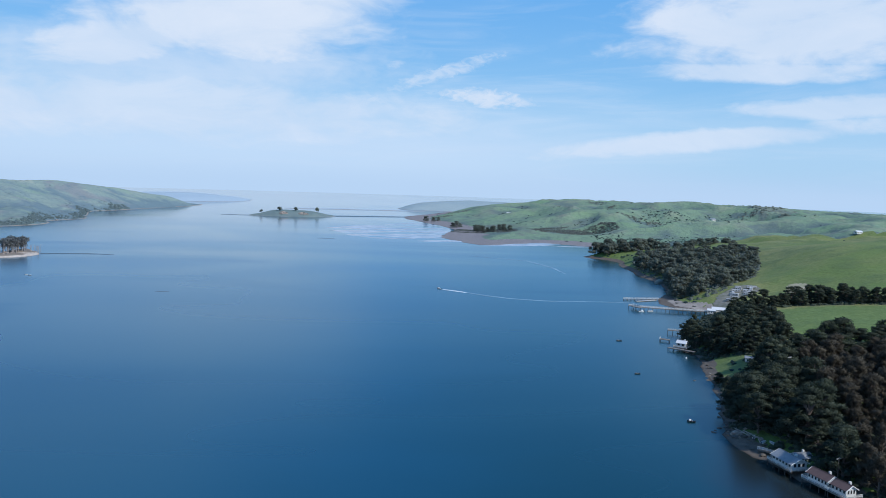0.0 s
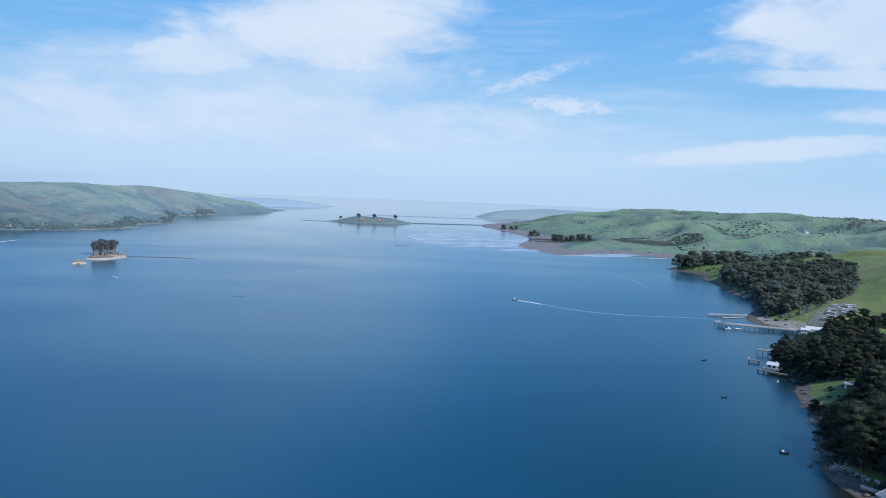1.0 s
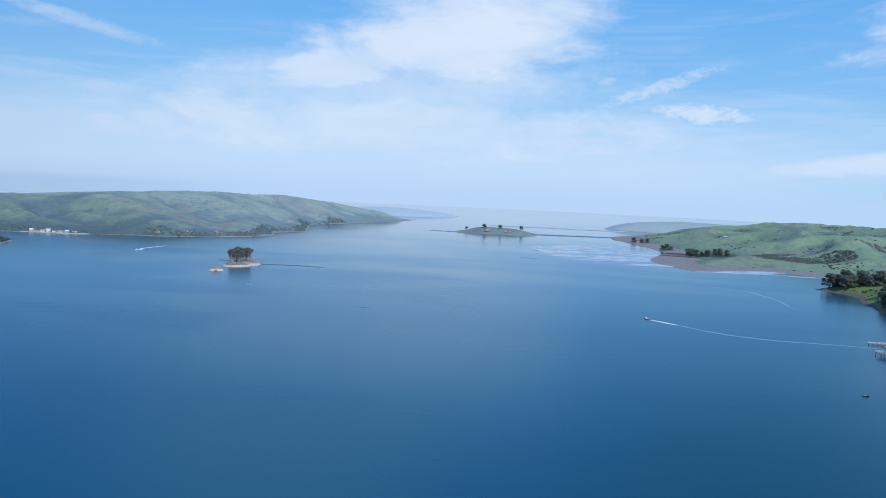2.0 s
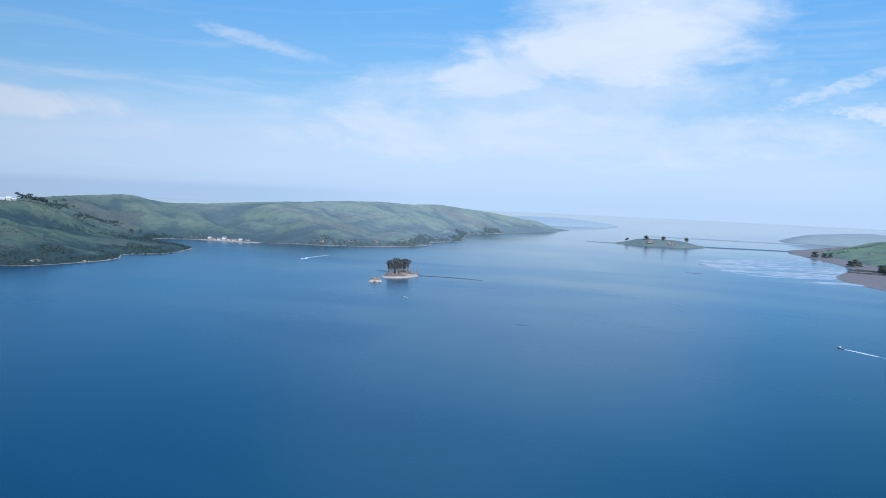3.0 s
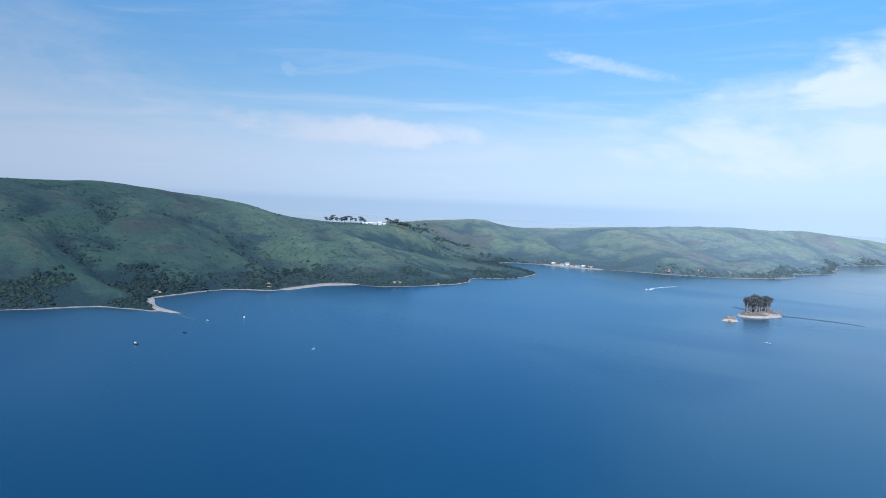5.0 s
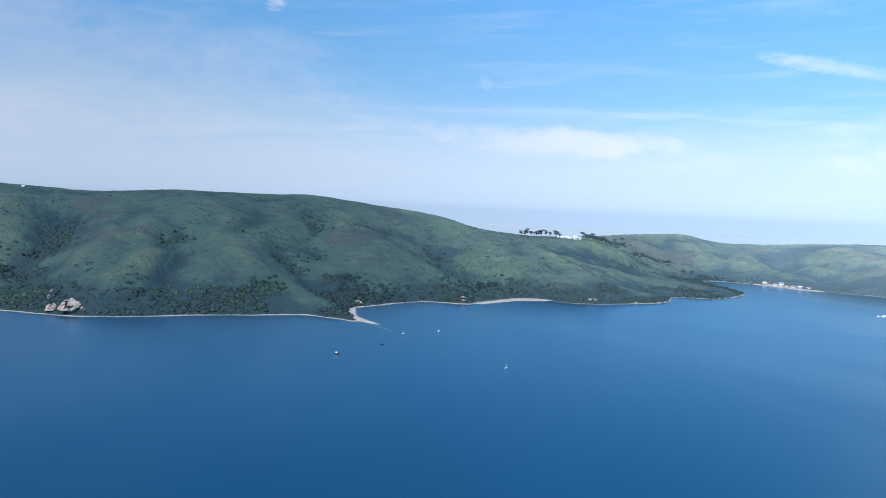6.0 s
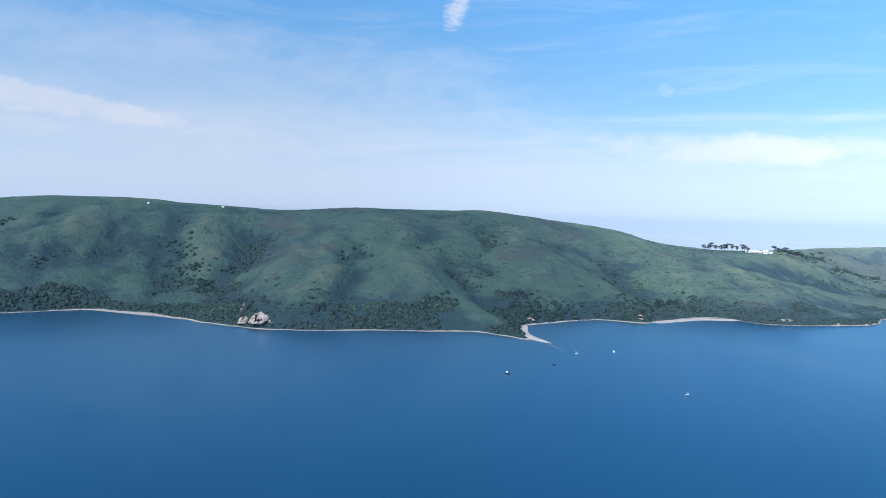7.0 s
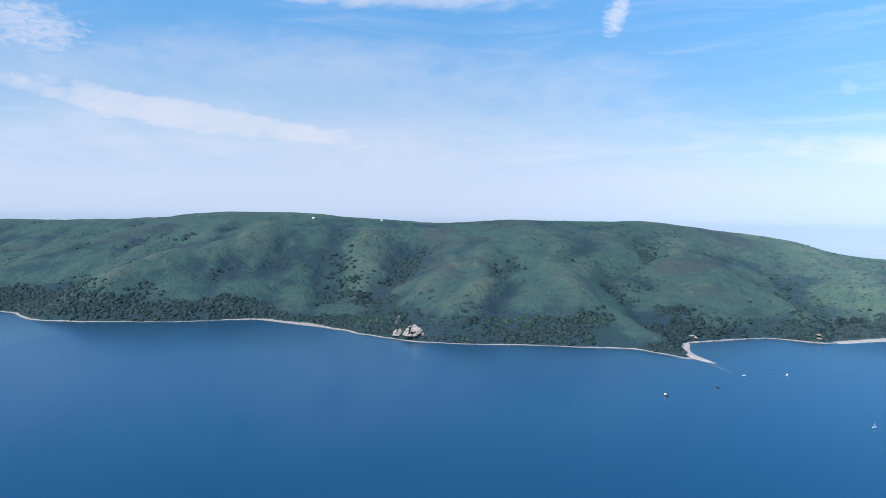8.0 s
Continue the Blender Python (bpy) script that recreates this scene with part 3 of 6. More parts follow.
EAST_SHORE = ((190, -300), (150, 100), (137, 245), (130, 259), (124, 283), (121, 302), (126, 325), (135, 356), (142, 387), (151, 425), (155, 452), (152, 470), (162, 504),
              (191, 571), (222, 612), (206, 626), (192, 652), (198, 686), (218, 729), (231, 806), (225, 863), (227, 956), (230, 1025), (199, 1076), (262, 1110), (290, 1175), (250, 1240),
              (169, 1285), (79, 1215), (45, 1240), (0, 1359), (15, 1500), (22, 1613), (-57, 1858), (-98, 2000), (-60, 2200), (300, 3000), (1400, 3200), (2300, 2400), (2300, -300))
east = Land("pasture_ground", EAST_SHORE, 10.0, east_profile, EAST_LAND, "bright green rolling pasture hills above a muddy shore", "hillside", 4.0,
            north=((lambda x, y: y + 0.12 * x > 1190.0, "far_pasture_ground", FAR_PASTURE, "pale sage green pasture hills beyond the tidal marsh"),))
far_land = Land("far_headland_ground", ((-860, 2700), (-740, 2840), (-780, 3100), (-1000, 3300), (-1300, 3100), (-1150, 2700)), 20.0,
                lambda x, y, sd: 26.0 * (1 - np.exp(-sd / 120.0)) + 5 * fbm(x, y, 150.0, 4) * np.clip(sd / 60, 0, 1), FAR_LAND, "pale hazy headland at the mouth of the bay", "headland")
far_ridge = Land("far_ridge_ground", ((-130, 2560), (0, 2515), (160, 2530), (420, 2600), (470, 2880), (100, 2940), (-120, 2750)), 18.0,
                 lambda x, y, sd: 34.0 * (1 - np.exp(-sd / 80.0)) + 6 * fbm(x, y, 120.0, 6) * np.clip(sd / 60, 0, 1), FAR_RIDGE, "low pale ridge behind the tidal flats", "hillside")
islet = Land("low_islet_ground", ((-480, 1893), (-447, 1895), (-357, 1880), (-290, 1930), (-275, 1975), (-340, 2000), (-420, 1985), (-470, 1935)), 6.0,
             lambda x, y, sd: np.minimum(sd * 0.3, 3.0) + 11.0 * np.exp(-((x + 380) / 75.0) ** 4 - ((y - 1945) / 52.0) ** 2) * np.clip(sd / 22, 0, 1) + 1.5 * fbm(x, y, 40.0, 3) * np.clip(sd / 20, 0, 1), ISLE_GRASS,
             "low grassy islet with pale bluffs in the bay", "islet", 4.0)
islet_bar = Land("islet_bar_ground", ((-540, 1886), (-478, 1888), (-478, 1902), (-540, 1896)), 4.0, lambda x, y, sd: np.minimum(sd * 0.15, 0.8), SHOAL, "thin dark bar trailing from the islet", "shoal", 1.0)
islet_neck = Land("islet_neck_ground", ((-292, 1950), (-180, 1995), (-98, 2030), (-94, 2062), (-200, 2032), (-296, 1990)), 5.0, lambda x, y, sd: np.minimum(sd * 0.1, 0.9), SHOAL, "low dark tidal neck joining the islet to the shore", "shoal", 3.0)
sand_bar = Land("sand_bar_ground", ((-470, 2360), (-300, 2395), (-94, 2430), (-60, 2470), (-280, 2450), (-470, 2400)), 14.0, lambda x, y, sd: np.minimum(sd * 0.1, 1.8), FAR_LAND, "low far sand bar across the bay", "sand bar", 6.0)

spit = Land("sand_spit_ground", ((-806, 246), (-792, 274), (-768, 300), (-735, 318), (-735, 323), (-784, 318), (-834, 331), (-836, 326), (-790, 311), (-776, 305), (-797, 280), (-812, 252)), 2.0, lambda x, y, sd: np.minimum(sd * 0.25, 1.2), SPIT_SAND,
            "narrow tan sand spit pointing into the bay", "beach", 0.6)
south_beach = Land("cove_beach_ground", ((-960, -150), (-945, -104), (-928, -68), (-906, -30), (-914, -25), (-940, -60), (-960, -102), (-972, -146)), 2.5, lambda x, y, sd: np.minimum(sd * 0.22, 1.5), SPIT_SAND,
                   "pale sandy beach below the scrubby hillside", "beach", 1.5)
ranch_beach = Land("cove_beach_ground", ((-852, 490), (-865, 520), (-876, 553), (-871, 592), (-882, 596), (-890, 556), (-879, 517), (-862, 486)), 2.5, lambda x, y, sd: np.minimum(sd * 0.22, 1.5), SPIT_SAND,
                   "pale sandy beach at the foot of the ranch hill", "beach", 1.5)
north_beach = Land("cove_beach_ground", ((-1034, 1096), (-1002, 1106), (-962, 1114), (-930, 1132), (-935, 1142), (-964, 1125), (-1004, 1117), (-1038, 1105)), 2.5, lambda x, y, sd: np.minimum(sd * 0.3, 1.4), SPIT_SAND,
                   "bright sandy beach in front of the cove cottages", "beach", 1.0)
spit_tail = Land("sand_spit_shallows_ground", ((-738, 317), (-714, 318), (-690, 321.5), (-714, 322), (-738, 323)), 2.0, lambda x, y, sd: np.minimum(sd * 0.02, 0.05), SUNK_SAND, "pale sand just under the water off the spit", "shoal", 2.0)

# water to the horizon
ring = [(0.0, 700.0, 0.0)]
faces = []
radii, turns = (150.0, 400.0, 900.0, 1800.0, 3200.0, 4985.0), 96
for k, r in enumerate(radii):
    for a in range(turns):
        ring.append((r * math.cos(2 * math.pi * a / turns), 700.0 * max(0.0, 1 - k / 5.0) + r * math.sin(2 * math.pi * a / turns), 0.0))
        b = (a + 1) % turns
        faces.append((0, 1 + a, 1 + b) if k == 0 else (1 + (k - 1) * turns + a, 1 + k * turns + a, 1 + k * turns + b, 1 + (k - 1) * turns + b))
mesh = bpy.data.meshes.new("water")
mesh.from_pydata(ring, [], faces)
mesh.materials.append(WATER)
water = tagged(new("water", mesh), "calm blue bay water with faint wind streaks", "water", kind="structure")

# ---- building blocks ----
def part(name, bm, mat, parent, label=""):
    """Links a bmesh, or a mesh, as one mesh object under a thing or a part."""
    mesh = bm
    if isinstance(bm, bmesh.types.BMesh):
        mesh = bpy.data.meshes.new(name)
        bm.to_mesh(mesh)
        bm.free()
    if mat is not None and not mesh.materials:
        mesh.materials.append(mat)
    ob = new(name, mesh)
    ob.parent = parent
    return tagged(ob, label) if label else ob


def thing(name, m, label, category, group="", kind=""):
    """An Empty at a thing's base, for its parts."""
    ob = new(name)
    ob.empty_display_size = 0.5
    ob.matrix_world = m
    return tagged(ob, label, category, group, kind)


def quad_mesh(name, centres, sizes, out, rng, mat, lean=0.6, soft=0.0):
    """One mesh of loose leaf clumps: a slightly folded four-sided blade at each centre, turned more or less outwards."""
    n = len(centres)
    normal = out * lean + rng.normal(size=(n, 3)) * (1 - lean)
    normal *= np.where((normal * out).sum(1, keepdims=True) < 0, -1.0, 1.0)
    normal /= np.linalg.norm(normal, axis=1, keepdims=True) + 1e-9
    side = np.cross(normal, rng.normal(size=(n, 3)))
    side /= np.linalg.norm(side, axis=1, keepdims=True) + 1e-9
    other = np.cross(normal, side)
    sizes = np.asarray(sizes)[:, None]
    stretch = rng.uniform(0.6, 1.2, (n, 1))
    a, b = side * sizes * 0.5, other * sizes * 0.5 * stretch
    fold = normal * sizes * 0.18
    co = np.stack([centres - a - b * 0.7, centres + a * 0.8 - b - fold, centres + a + b * 0.8, centres - a * 0.7 + b - fold], 1).reshape(-1, 3)
    mesh = bpy.data.meshes.new(name)
    mesh.vertices.add(4 * n)
    mesh.vertices.foreach_set("co", co.ravel())
    mesh.loops.add(4 * n)
    mesh.loops.foreach_set("vertex_index", np.arange(4 * n))
    mesh.polygons.add(n)
    mesh.polygons.foreach_set("loop_start", np.arange(0, 4 * n, 4))
    mesh.update(calc_edges=True)
    mesh.materials.append(mat)
    if soft:
        # clumps shade as the rounded lobe that they cover
        round_ = out * soft + normal * (1 - soft)
        round_ /= np.linalg.norm(round_, axis=1, keepdims=True) + 1e-9
        mesh.polygons.foreach_set("use_smooth", np.ones(n, bool))
        mesh.normals_split_custom_set(np.repeat(round_, 4, axis=0).tolist())
    return mesh


def limb(bm, a, b, ra, rb, sides=6):
    """A tapered stick from a to b."""
    a, b = Vector(a), Vector(b)
    m = Matrix.Translation((a + b) / 2) @ (b - a).to_track_quat("Z", "Y").to_matrix().to_4x4()
    bmesh.ops.create_cone(bm, cap_ends=True, segments=sides, radius1=ra, radius2=rb, depth=(b - a).length, matrix=m)


def box(bm, x0, x1, y0, y1, z0, z1, bevel=0.0):
    made = bmesh.ops.create_cube(bm, size=1.0, matrix=Matrix.LocRotScale(((x0 + x1) / 2, (y0 + y1) / 2, (z0 + z1) / 2), None, (x1 - x0, y1 - y0, z1 - z0)))
    if bevel:
        edges = list({e for v in made["verts"] for e in v.link_edges})
        bmesh.ops.bevel(bm, geom=edges, offset=bevel, segments=1, affect="EDGES")


def tree(name, m, seed, tall, lobes, leaf, count, leaf_mat, bare, label, category="tree", group="", bark=None):
    """A tree: tapered trunk with limbs, and a crown of loose clumps on several lobes (x, y, z, radius, flatness)."""
    rng = np.random.default_rng(seed)
    root = thing(name, m, label, category, group)
    bm = bmesh.new()
    top = tall * 0.72
    lean = rng.uniform(-0.05, 0.05, 2) * tall
    limb(bm, (0, 0, -1.2), (lean[0] * 0.4, lean[1] * 0.4, top * 0.5), tall * 0.028, tall * 0.02, 7)
    limb(bm, (lean[0] * 0.4, lean[1] * 0.4, top * 0.5), (lean[0], lean[1], top), tall * 0.02, tall * 0.009, 6)
    for x, y, z, r, f in lobes:
        s = min(max(z - r * f, bare) / top, 0.95) * 0.75
        limb(bm, (lean[0] * s, lean[1] * s, top * s), (x, y, z), tall * 0.011, tall * 0.004, 5)
    part("trunk", bm, bark or BARK, root)
    share = np.array([r * r for *_, r, f in lobes])
    which = rng.choice(len(lobes), count, p=share / share.sum())
    way = rng.normal(size=(count, 3))
    way /= np.linalg.norm(way, axis=1, keepdims=True)
    way[:, 2] = np.where(way[:, 2] < -0.7, -way[:, 2], way[:, 2])
    lobe = np.array(lobes)[which]
    depth = rng.uniform(0.3, 1.0, (count, 1)) ** 0.7 * rng.uniform(0.9, 1.3, (count, 1))
    radius = 1.08 * lobe[:, 3:4] * depth * np.concatenate([np.ones((count, 2)), lobe[:, 4:5]], 1)
    # ragged lobes
    wave = np.sin(5.3 * way[:, 0] + 2.1 * which) * np.sin(4.7 * way[:, 1] + 1.3 * which) + 0.6 * np.sin(9.1 * way[:, 2] + 3.7 * which + 6.0 * way[:, 0])
    radius = radius * (1 + 0.26 * wave[:, None])
    part("crown", quad_mesh("crown", lobe[:, :3] + way * radius, rng.uniform(0.5, 1.5, count) * leaf, way, rng, leaf_mat, 0.3, 0.7), leaf_mat, root)
    return root


def spread_lobes(seed, n, low, high, reach, size, flat):
    rng = np.random.default_rng(seed)
    out = [(0.0, 0.0, high - size * flat, size, flat)]
    for k in range(n - 1):
        a = k * 2.4 + rng.uniform(0, 0.8)
        z = rng.uniform(low, high - size * 0.6)
        d = reach * rng.uniform(0.45, 1.0) * (1.15 - 0.6 * (z - low) / max(high - low, 0.1))
        out.append((d * math.cos(a), d * math.sin(a), z, size * rng.uniform(0.4, 0.95), flat * rng.uniform(0.8, 1.15)))
    return out


PARK = pose(0, 0, 0)


def plant(protos, spots, land, rng, low=0.8, high=1.2):
    """Sets copies of the prototype trees at the spots; the first spots take the prototypes themselves."""
    used = set()
    for x, y in spots:
        k = int(rng.integers(len(protos)))
        s = float(rng.uniform(low, high))
        z = float(land.height(x, y)) - 0.2
        m = Matrix.LocRotScale((x, y, z), Euler((0, 0, rng.uniform(0, 6.28))), (s, s, s * rng.uniform(0.9, 1.1)))
        if k in used:
            copy_thing(protos[k], m)
        else:
            protos[k].matrix_basis = pose(x, y, z, 0, 0, 57.3 * k)
        used.add(k)


def spots_in(corners, gap, rng, land=None, margin=2.0, most=400, avoid=()):
    """Random places in a plan outline, at least gap metres apart."""
    p = np.array(corners, float)
    (x0, y0), (x1, y1) = p.min(0), p.max(0)
    cand = rng.uniform((x0, y0), (x1, y1), (6000, 2))
    cand = cand[shore_distance(cand[:, 0], cand[:, 1], p) > 0]
    if land is not None:
        cand = cand[land.inside(cand[:, 0], cand[:, 1]) > margin]
    out = []
    for c in cand:
        if all((c[0] - o[0]) ** 2 + (c[1] - o[1]) ** 2 > gap * gap for o in out) and not any((c[0] - ax) ** 2 + (c[1] - ay) ** 2 < ar * ar for ax, ay, ar in avoid):
            out.append((float(c[0]), float(c[1])))
            if len(out) >= most:
                break
    return out


# ---- trees of the east shore ----
rng = np.random.default_rng(11)
cypresses = [tree("cypress_tree", PARK, 20 + k, 17, spread_lobes(20 + k, (46, 40)[k % 2], 2.5, 16.5, (6.8, 5.6)[k % 2], (2.5, 2.3)[k % 2], (0.34, 0.6)[k % 2]), 0.30, 20000, CYPRESS, 2.0,
                  "dark green spreading cypress on the wooded shore", "tree", "trees of the shore grove") for k in range(4)]
gums = [tree("eucalyptus_tree", PARK, 40 + k, 19, spread_lobes(40 + k, 30, 3.0, 18.5, 4.8, 2.2, 0.8), 0.30, 15000, EUCALYPT, 3.0,
             "tall brownish eucalyptus with loose foliage in the grove", "tree", "trees of the shore grove") for k in range(3)]
near_low = ((142, 215), (143, 245), (138, 262), (132, 282), (126, 300), (129, 322), (134, 345), (142, 385), (154, 402), (176, 408), (200, 400), (222, 396), (250, 412), (262, 370), (215, 290), (185, 215))
spots = spots_in(near_low, 6.6, rng, east, 2.0, 300, ((131, 303, 5.0), (136.5, 251, 4.5), (164, 406, 8.0), (156, 398, 9.5), (153, 380, 9.0), (148, 366, 8.0)))
bank = [s for s in spots if s[1] > 334 and s[0] < 0.37 * s[1] + 25]
spots = [s for s in spots if s not in bank]
plant(cypresses, [s for s in spots if s[0] < 0.29 * s[1] + 70 or s[1] > 372], east, rng, 0.5, 1.25)
for x, y in bank:
    s = float(rng.uniform(0.32, 0.50))
    copy_thing(cypresses[int(rng.integers(4))], Matrix.LocRotScale((x, y, float(east.height(x, y)) - 0.2), Euler((0, 0, rng.uniform(0, 6.28))), (s * 1.2, s * 1.2, s)))
plant(gums, [s for s in spots if not (s[0] < 0.29 * s[1] + 70 or s[1] > 372)], east, rng, 0.42, 0.92)
mid_wood = ((160, 440), (157, 470), (164, 506), (184, 552), (204, 588), (226, 592), (236, 570), (226, 535), (212, 500), (206, 455), (196, 424), (176, 420))
extra = spots_in(mid_wood, 5.6, rng, east, 2.0, 130, ((151.5, 468, 9.0), (166, 474, 6.0)))
hedge = ((236, 556), (262, 566), (300, 545), (345, 508), (352, 528), (300, 570), (258, 584), (238, 580))
extra = [s for s in extra if not (s[1] > 470 and 0.338 < s[0] / s[1] < 0.385)]
row = spots_in(hedge, 6.4, rng, east, 3.0, 70)
for x, y in extra + row:
    s = float(rng.uniform(0.45, 0.9)) * (0.95 if (x, y) in row else 0.72 if y > 495 else 1.0)
    copy_thing(cypresses[int(rng.integers(4))], Matrix.LocRotScale((x, y, float(east.height(x, y)) - 0.2), Euler((0, 0, rng.uniform(0, 6.28))), (s, s, s)))
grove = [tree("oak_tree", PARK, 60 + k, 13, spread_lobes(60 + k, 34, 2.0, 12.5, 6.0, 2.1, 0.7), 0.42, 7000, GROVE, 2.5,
              "rounded tree with haze-greyed leaves in the wood above the cove", "tree", "trees of the cove wood") for k in range(4)]
cove_wood = ((224, 648), (212, 668), (212, 695), (228, 742), (240, 805), (234, 862), (238, 940), (256, 985), (320, 1000), (366, 930), (350, 850), (326, 785), (296, 715), (262, 680), (240, 655))
spots = spots_in(cove_wood, 7.0, rng, east, 3.5, 205)
back_wood = ((330, 1010), (400, 1040), (420, 1090), (360, 1085), (300, 1050), (262, 1020))
spots += spots_in(back_wood, 8.5, rng, east, 3.5, 32)
point_wood = ((208, 1072), (232, 1046), (270, 1045), (300, 1078), (290, 1106), (240, 1098))
point_spots = spots_in(point_wood, 8.5, rng, east, 3.0, 26)
far_clumps = ((55, 1520), (110, 1500), (150, 1520), (130, 1560), (60, 1560))
spots += spots_in(far_clumps, 13.0, rng, east, 6.0, 12)
spots += [(32.0, 1640.0), (40.0, 1652.0), (24.0, 1655.0), (-20.0, 1868.0), (-8.0, 1880.0), (-38.0, 1850.0)]
back = [s for s in spots if s[0] > 262 + 0.10 * (s[1] - 700) and 700 < s[1] < 1100]
plant(grove, [s for s in spots if s not in back], east, rng, 0.7, 1.25)
for x, y in back:
    s = float(rng.uniform(0.45, 0.75))
    copy_thing(grove[int(rng.integers(4))], Matrix.LocRotScale((x, y, float(east.height(x, y)) - 0.2), Euler((0, 0, rng.uniform(0, 6.28))), (s * 1.25, s * 1.25, s)))
for x, y in point_spots:
    copy_thing(grove[int(rng.integers(4))], Matrix.LocRotScale((x, y, float(east.height(x, y)) - 0.2), Euler((0, 0, rng.uniform(0, 6.28))), (float(rng.uniform(1.0, 1.5)),) * 3))
for x, y in ((447.0, 2160.0), (495.0, 2130.0), (505.0, 2136.0), (527.0, 2140.0), (612.0, 2050.0)):
    copy_thing(grove[0], Matrix.LocRotScale((x, y, float(east.height(x, y)) - 0.2), None, (0.6, 0.6, 0.6)))

# ---- scrub ----
def brush(name, land, cand, sizes, tall, leaf, per, mat, label, seed):
    """Low scrub that nobody could count: uneven domes with loose clumps on them, one mesh."""
    g = np.random.default_rng(seed)
    n = len(cand)
    z = land.height(cand[:, 0], cand[:, 1])
    base = np.concatenate([cand, z[:, None]], 1)[:, None, :]
    shape = np.stack([g.uniform(0.65, 1.5, n), g.uniform(0.65, 1.5, n), tall * g.uniform(0.55, 1.25, n)], 1)[:, None, :]
    # domes: a foot ring, an upper ring and a top
    turn = np.arange(6) * math.pi / 3
    foot = np.stack([np.cos(turn), np.sin(turn), np.full(6, -0.25)], 1)
    upper = np.stack([0.72 * np.cos(turn + 0.5), 0.72 * np.sin(turn + 0.5), np.full(6, 0.62)], 1)
    dome = np.concatenate([foot, upper, ((0.0, 0.0, 0.92),)])
    dome = base + dome * shape * sizes[:, None, None] * 0.78 * g.uniform(0.65, 1.25, (n, 13, 1))
    tris = []
    for i in range(6):
        k = (i + 1) % 6
        tris += [(i, k, 6 + i), (k, 6 + k, 6 + i), (6 + i, 6 + k, 12)]
    tris = np.array(tris)[None] + 13 * np.arange(n)[:, None, None]
    # clumps on top
    way = g.normal(size=(n, per, 3))
    way[..., 2] = np.abs(way[..., 2])
    way /= np.linalg.norm(way, axis=2, keepdims=True)
    c = base + way * sizes[:, None, None] * g.uniform(0.75, 1.02, (n, per, 1)) * shape
    s = sizes[:, None] * leaf * g.uniform(0.55, 1.0, (n, per))
    face = way + np.array((0.0, 0.0, 0.4))
    face /= np.linalg.norm(face, axis=2, keepdims=True)
    leaves = quad_mesh(name + "_leaves", c.reshape(-1, 3), s.ravel(), face.reshape(-1, 3), g, mat, 0.85)
    quads = n * per
    co = np.empty(len(leaves.vertices) * 3)
    leaves.vertices.foreach_get("co", co)
    bpy.data.meshes.remove(leaves)
    mesh = bpy.data.meshes.new(name)
    mesh.vertices.add(13 * n + 4 * quads)
    mesh.vertices.foreach_set("co", np.concatenate([dome.ravel(), co]))
    mesh.loops.add(54 * n + 4 * quads)
    mesh.loops.foreach_set("vertex_index", np.concatenate([tris.ravel(), 13 * n + np.arange(4 * quads)]))
    mesh.polygons.add(18 * n + quads)
    mesh.polygons.foreach_set("loop_start", np.concatenate([np.arange(0, 54 * n, 3), 54 * n + np.arange(0, 4 * quads, 4)]))
    mesh.update(calc_edges=True)
    mesh.polygons.foreach_set("use_smooth", np.arange(18 * n + quads) < 18 * n)
    mesh.materials.append(mat)
    return tagged(new(name, mesh), label, "scrub", kind="stuff")


def gathered(land, n, box_, seed, weight):
    g = np.random.default_rng(seed)
    cand = g.uniform(box_[:2], box_[2:], (n, 2))
    sd, z = land.inside(cand[:, 0], cand[:, 1]), land.height(cand[:, 0], cand[:, 1])
    around = (land.height(cand[:, 0] + 45, cand[:, 1]) + land.height(cand[:, 0] - 45, cand[:, 1]) + land.height(cand[:, 0], cand[:, 1] + 45) + land.height(cand[:, 0], cand[:, 1] - 45)) / 4
    keep = g.uniform(size=n) < weight(cand[:, 0], cand[:, 1], sd, z, around - z)
    return cand[keep], sd[keep]


def hill_weight(x, y, sd, z, hollow):
    patch = fbm(x, y, 120.0, 55, 4)
    strand = strand_width(x, y)
    w = np.clip(0.012 + 0.07 * np.clip(hollow - 0.6, 0, 9) + 0.30 * np.clip((patch - 0.12) / 0.30, 0, 1), 0, 0.9)
    w = np.where(sd < strand + 45, np.clip(0.65 + 2.0 * patch, 0.06, 1), w) * np.where(past_the_inlet(x, y), 0.16, 1.0)
    meadow = np.exp(-((x + 822) / 26.0) ** 2 - ((y - 270) / 32.0) ** 2)
    return np.where(sd < strand + 1.5, 0, w * np.clip(1 - 2.2 * meadow, 0, 1))


def by_hill(cand):
    """Which of the three western hills each place lies on."""
    far = past_the_inlet(cand[:, 0], cand[:, 1])
    mid = past_the_gully(cand[:, 0], cand[:, 1]) & ~far
    return ~far & ~mid, mid, far


cand, sd = gathered(west, 130000, (-1420, -700, -720, 2000), 3, hill_weight)
size = 0.6 + 1.9 * np.random.default_rng(4).uniform(0, 1, len(cand)) ** 2 * np.where(sd < 60, 1.3, 1.0)
near_side, ranch_side, far_side = by_hill(cand)
brush("hill_scrub", west, cand[near_side], size[near_side], 0.5, 0.6, 4, SCRUB, "dark coyote brush scattered over the grassy hillside", 5)
brush("ranch_hill_scrub", west, cand[ranch_side], size[ranch_side], 0.5, 0.6, 4, RANCH_SCRUB, "green brush scattered over the ranch hill, haze in its tone", 7)
brush("headland_scrub", west, cand[far_side], size[far_side], 0.5, 0.6, 3, HEADLAND_SCRUB, "haze-paled brush in patches on the misty headland", 6)


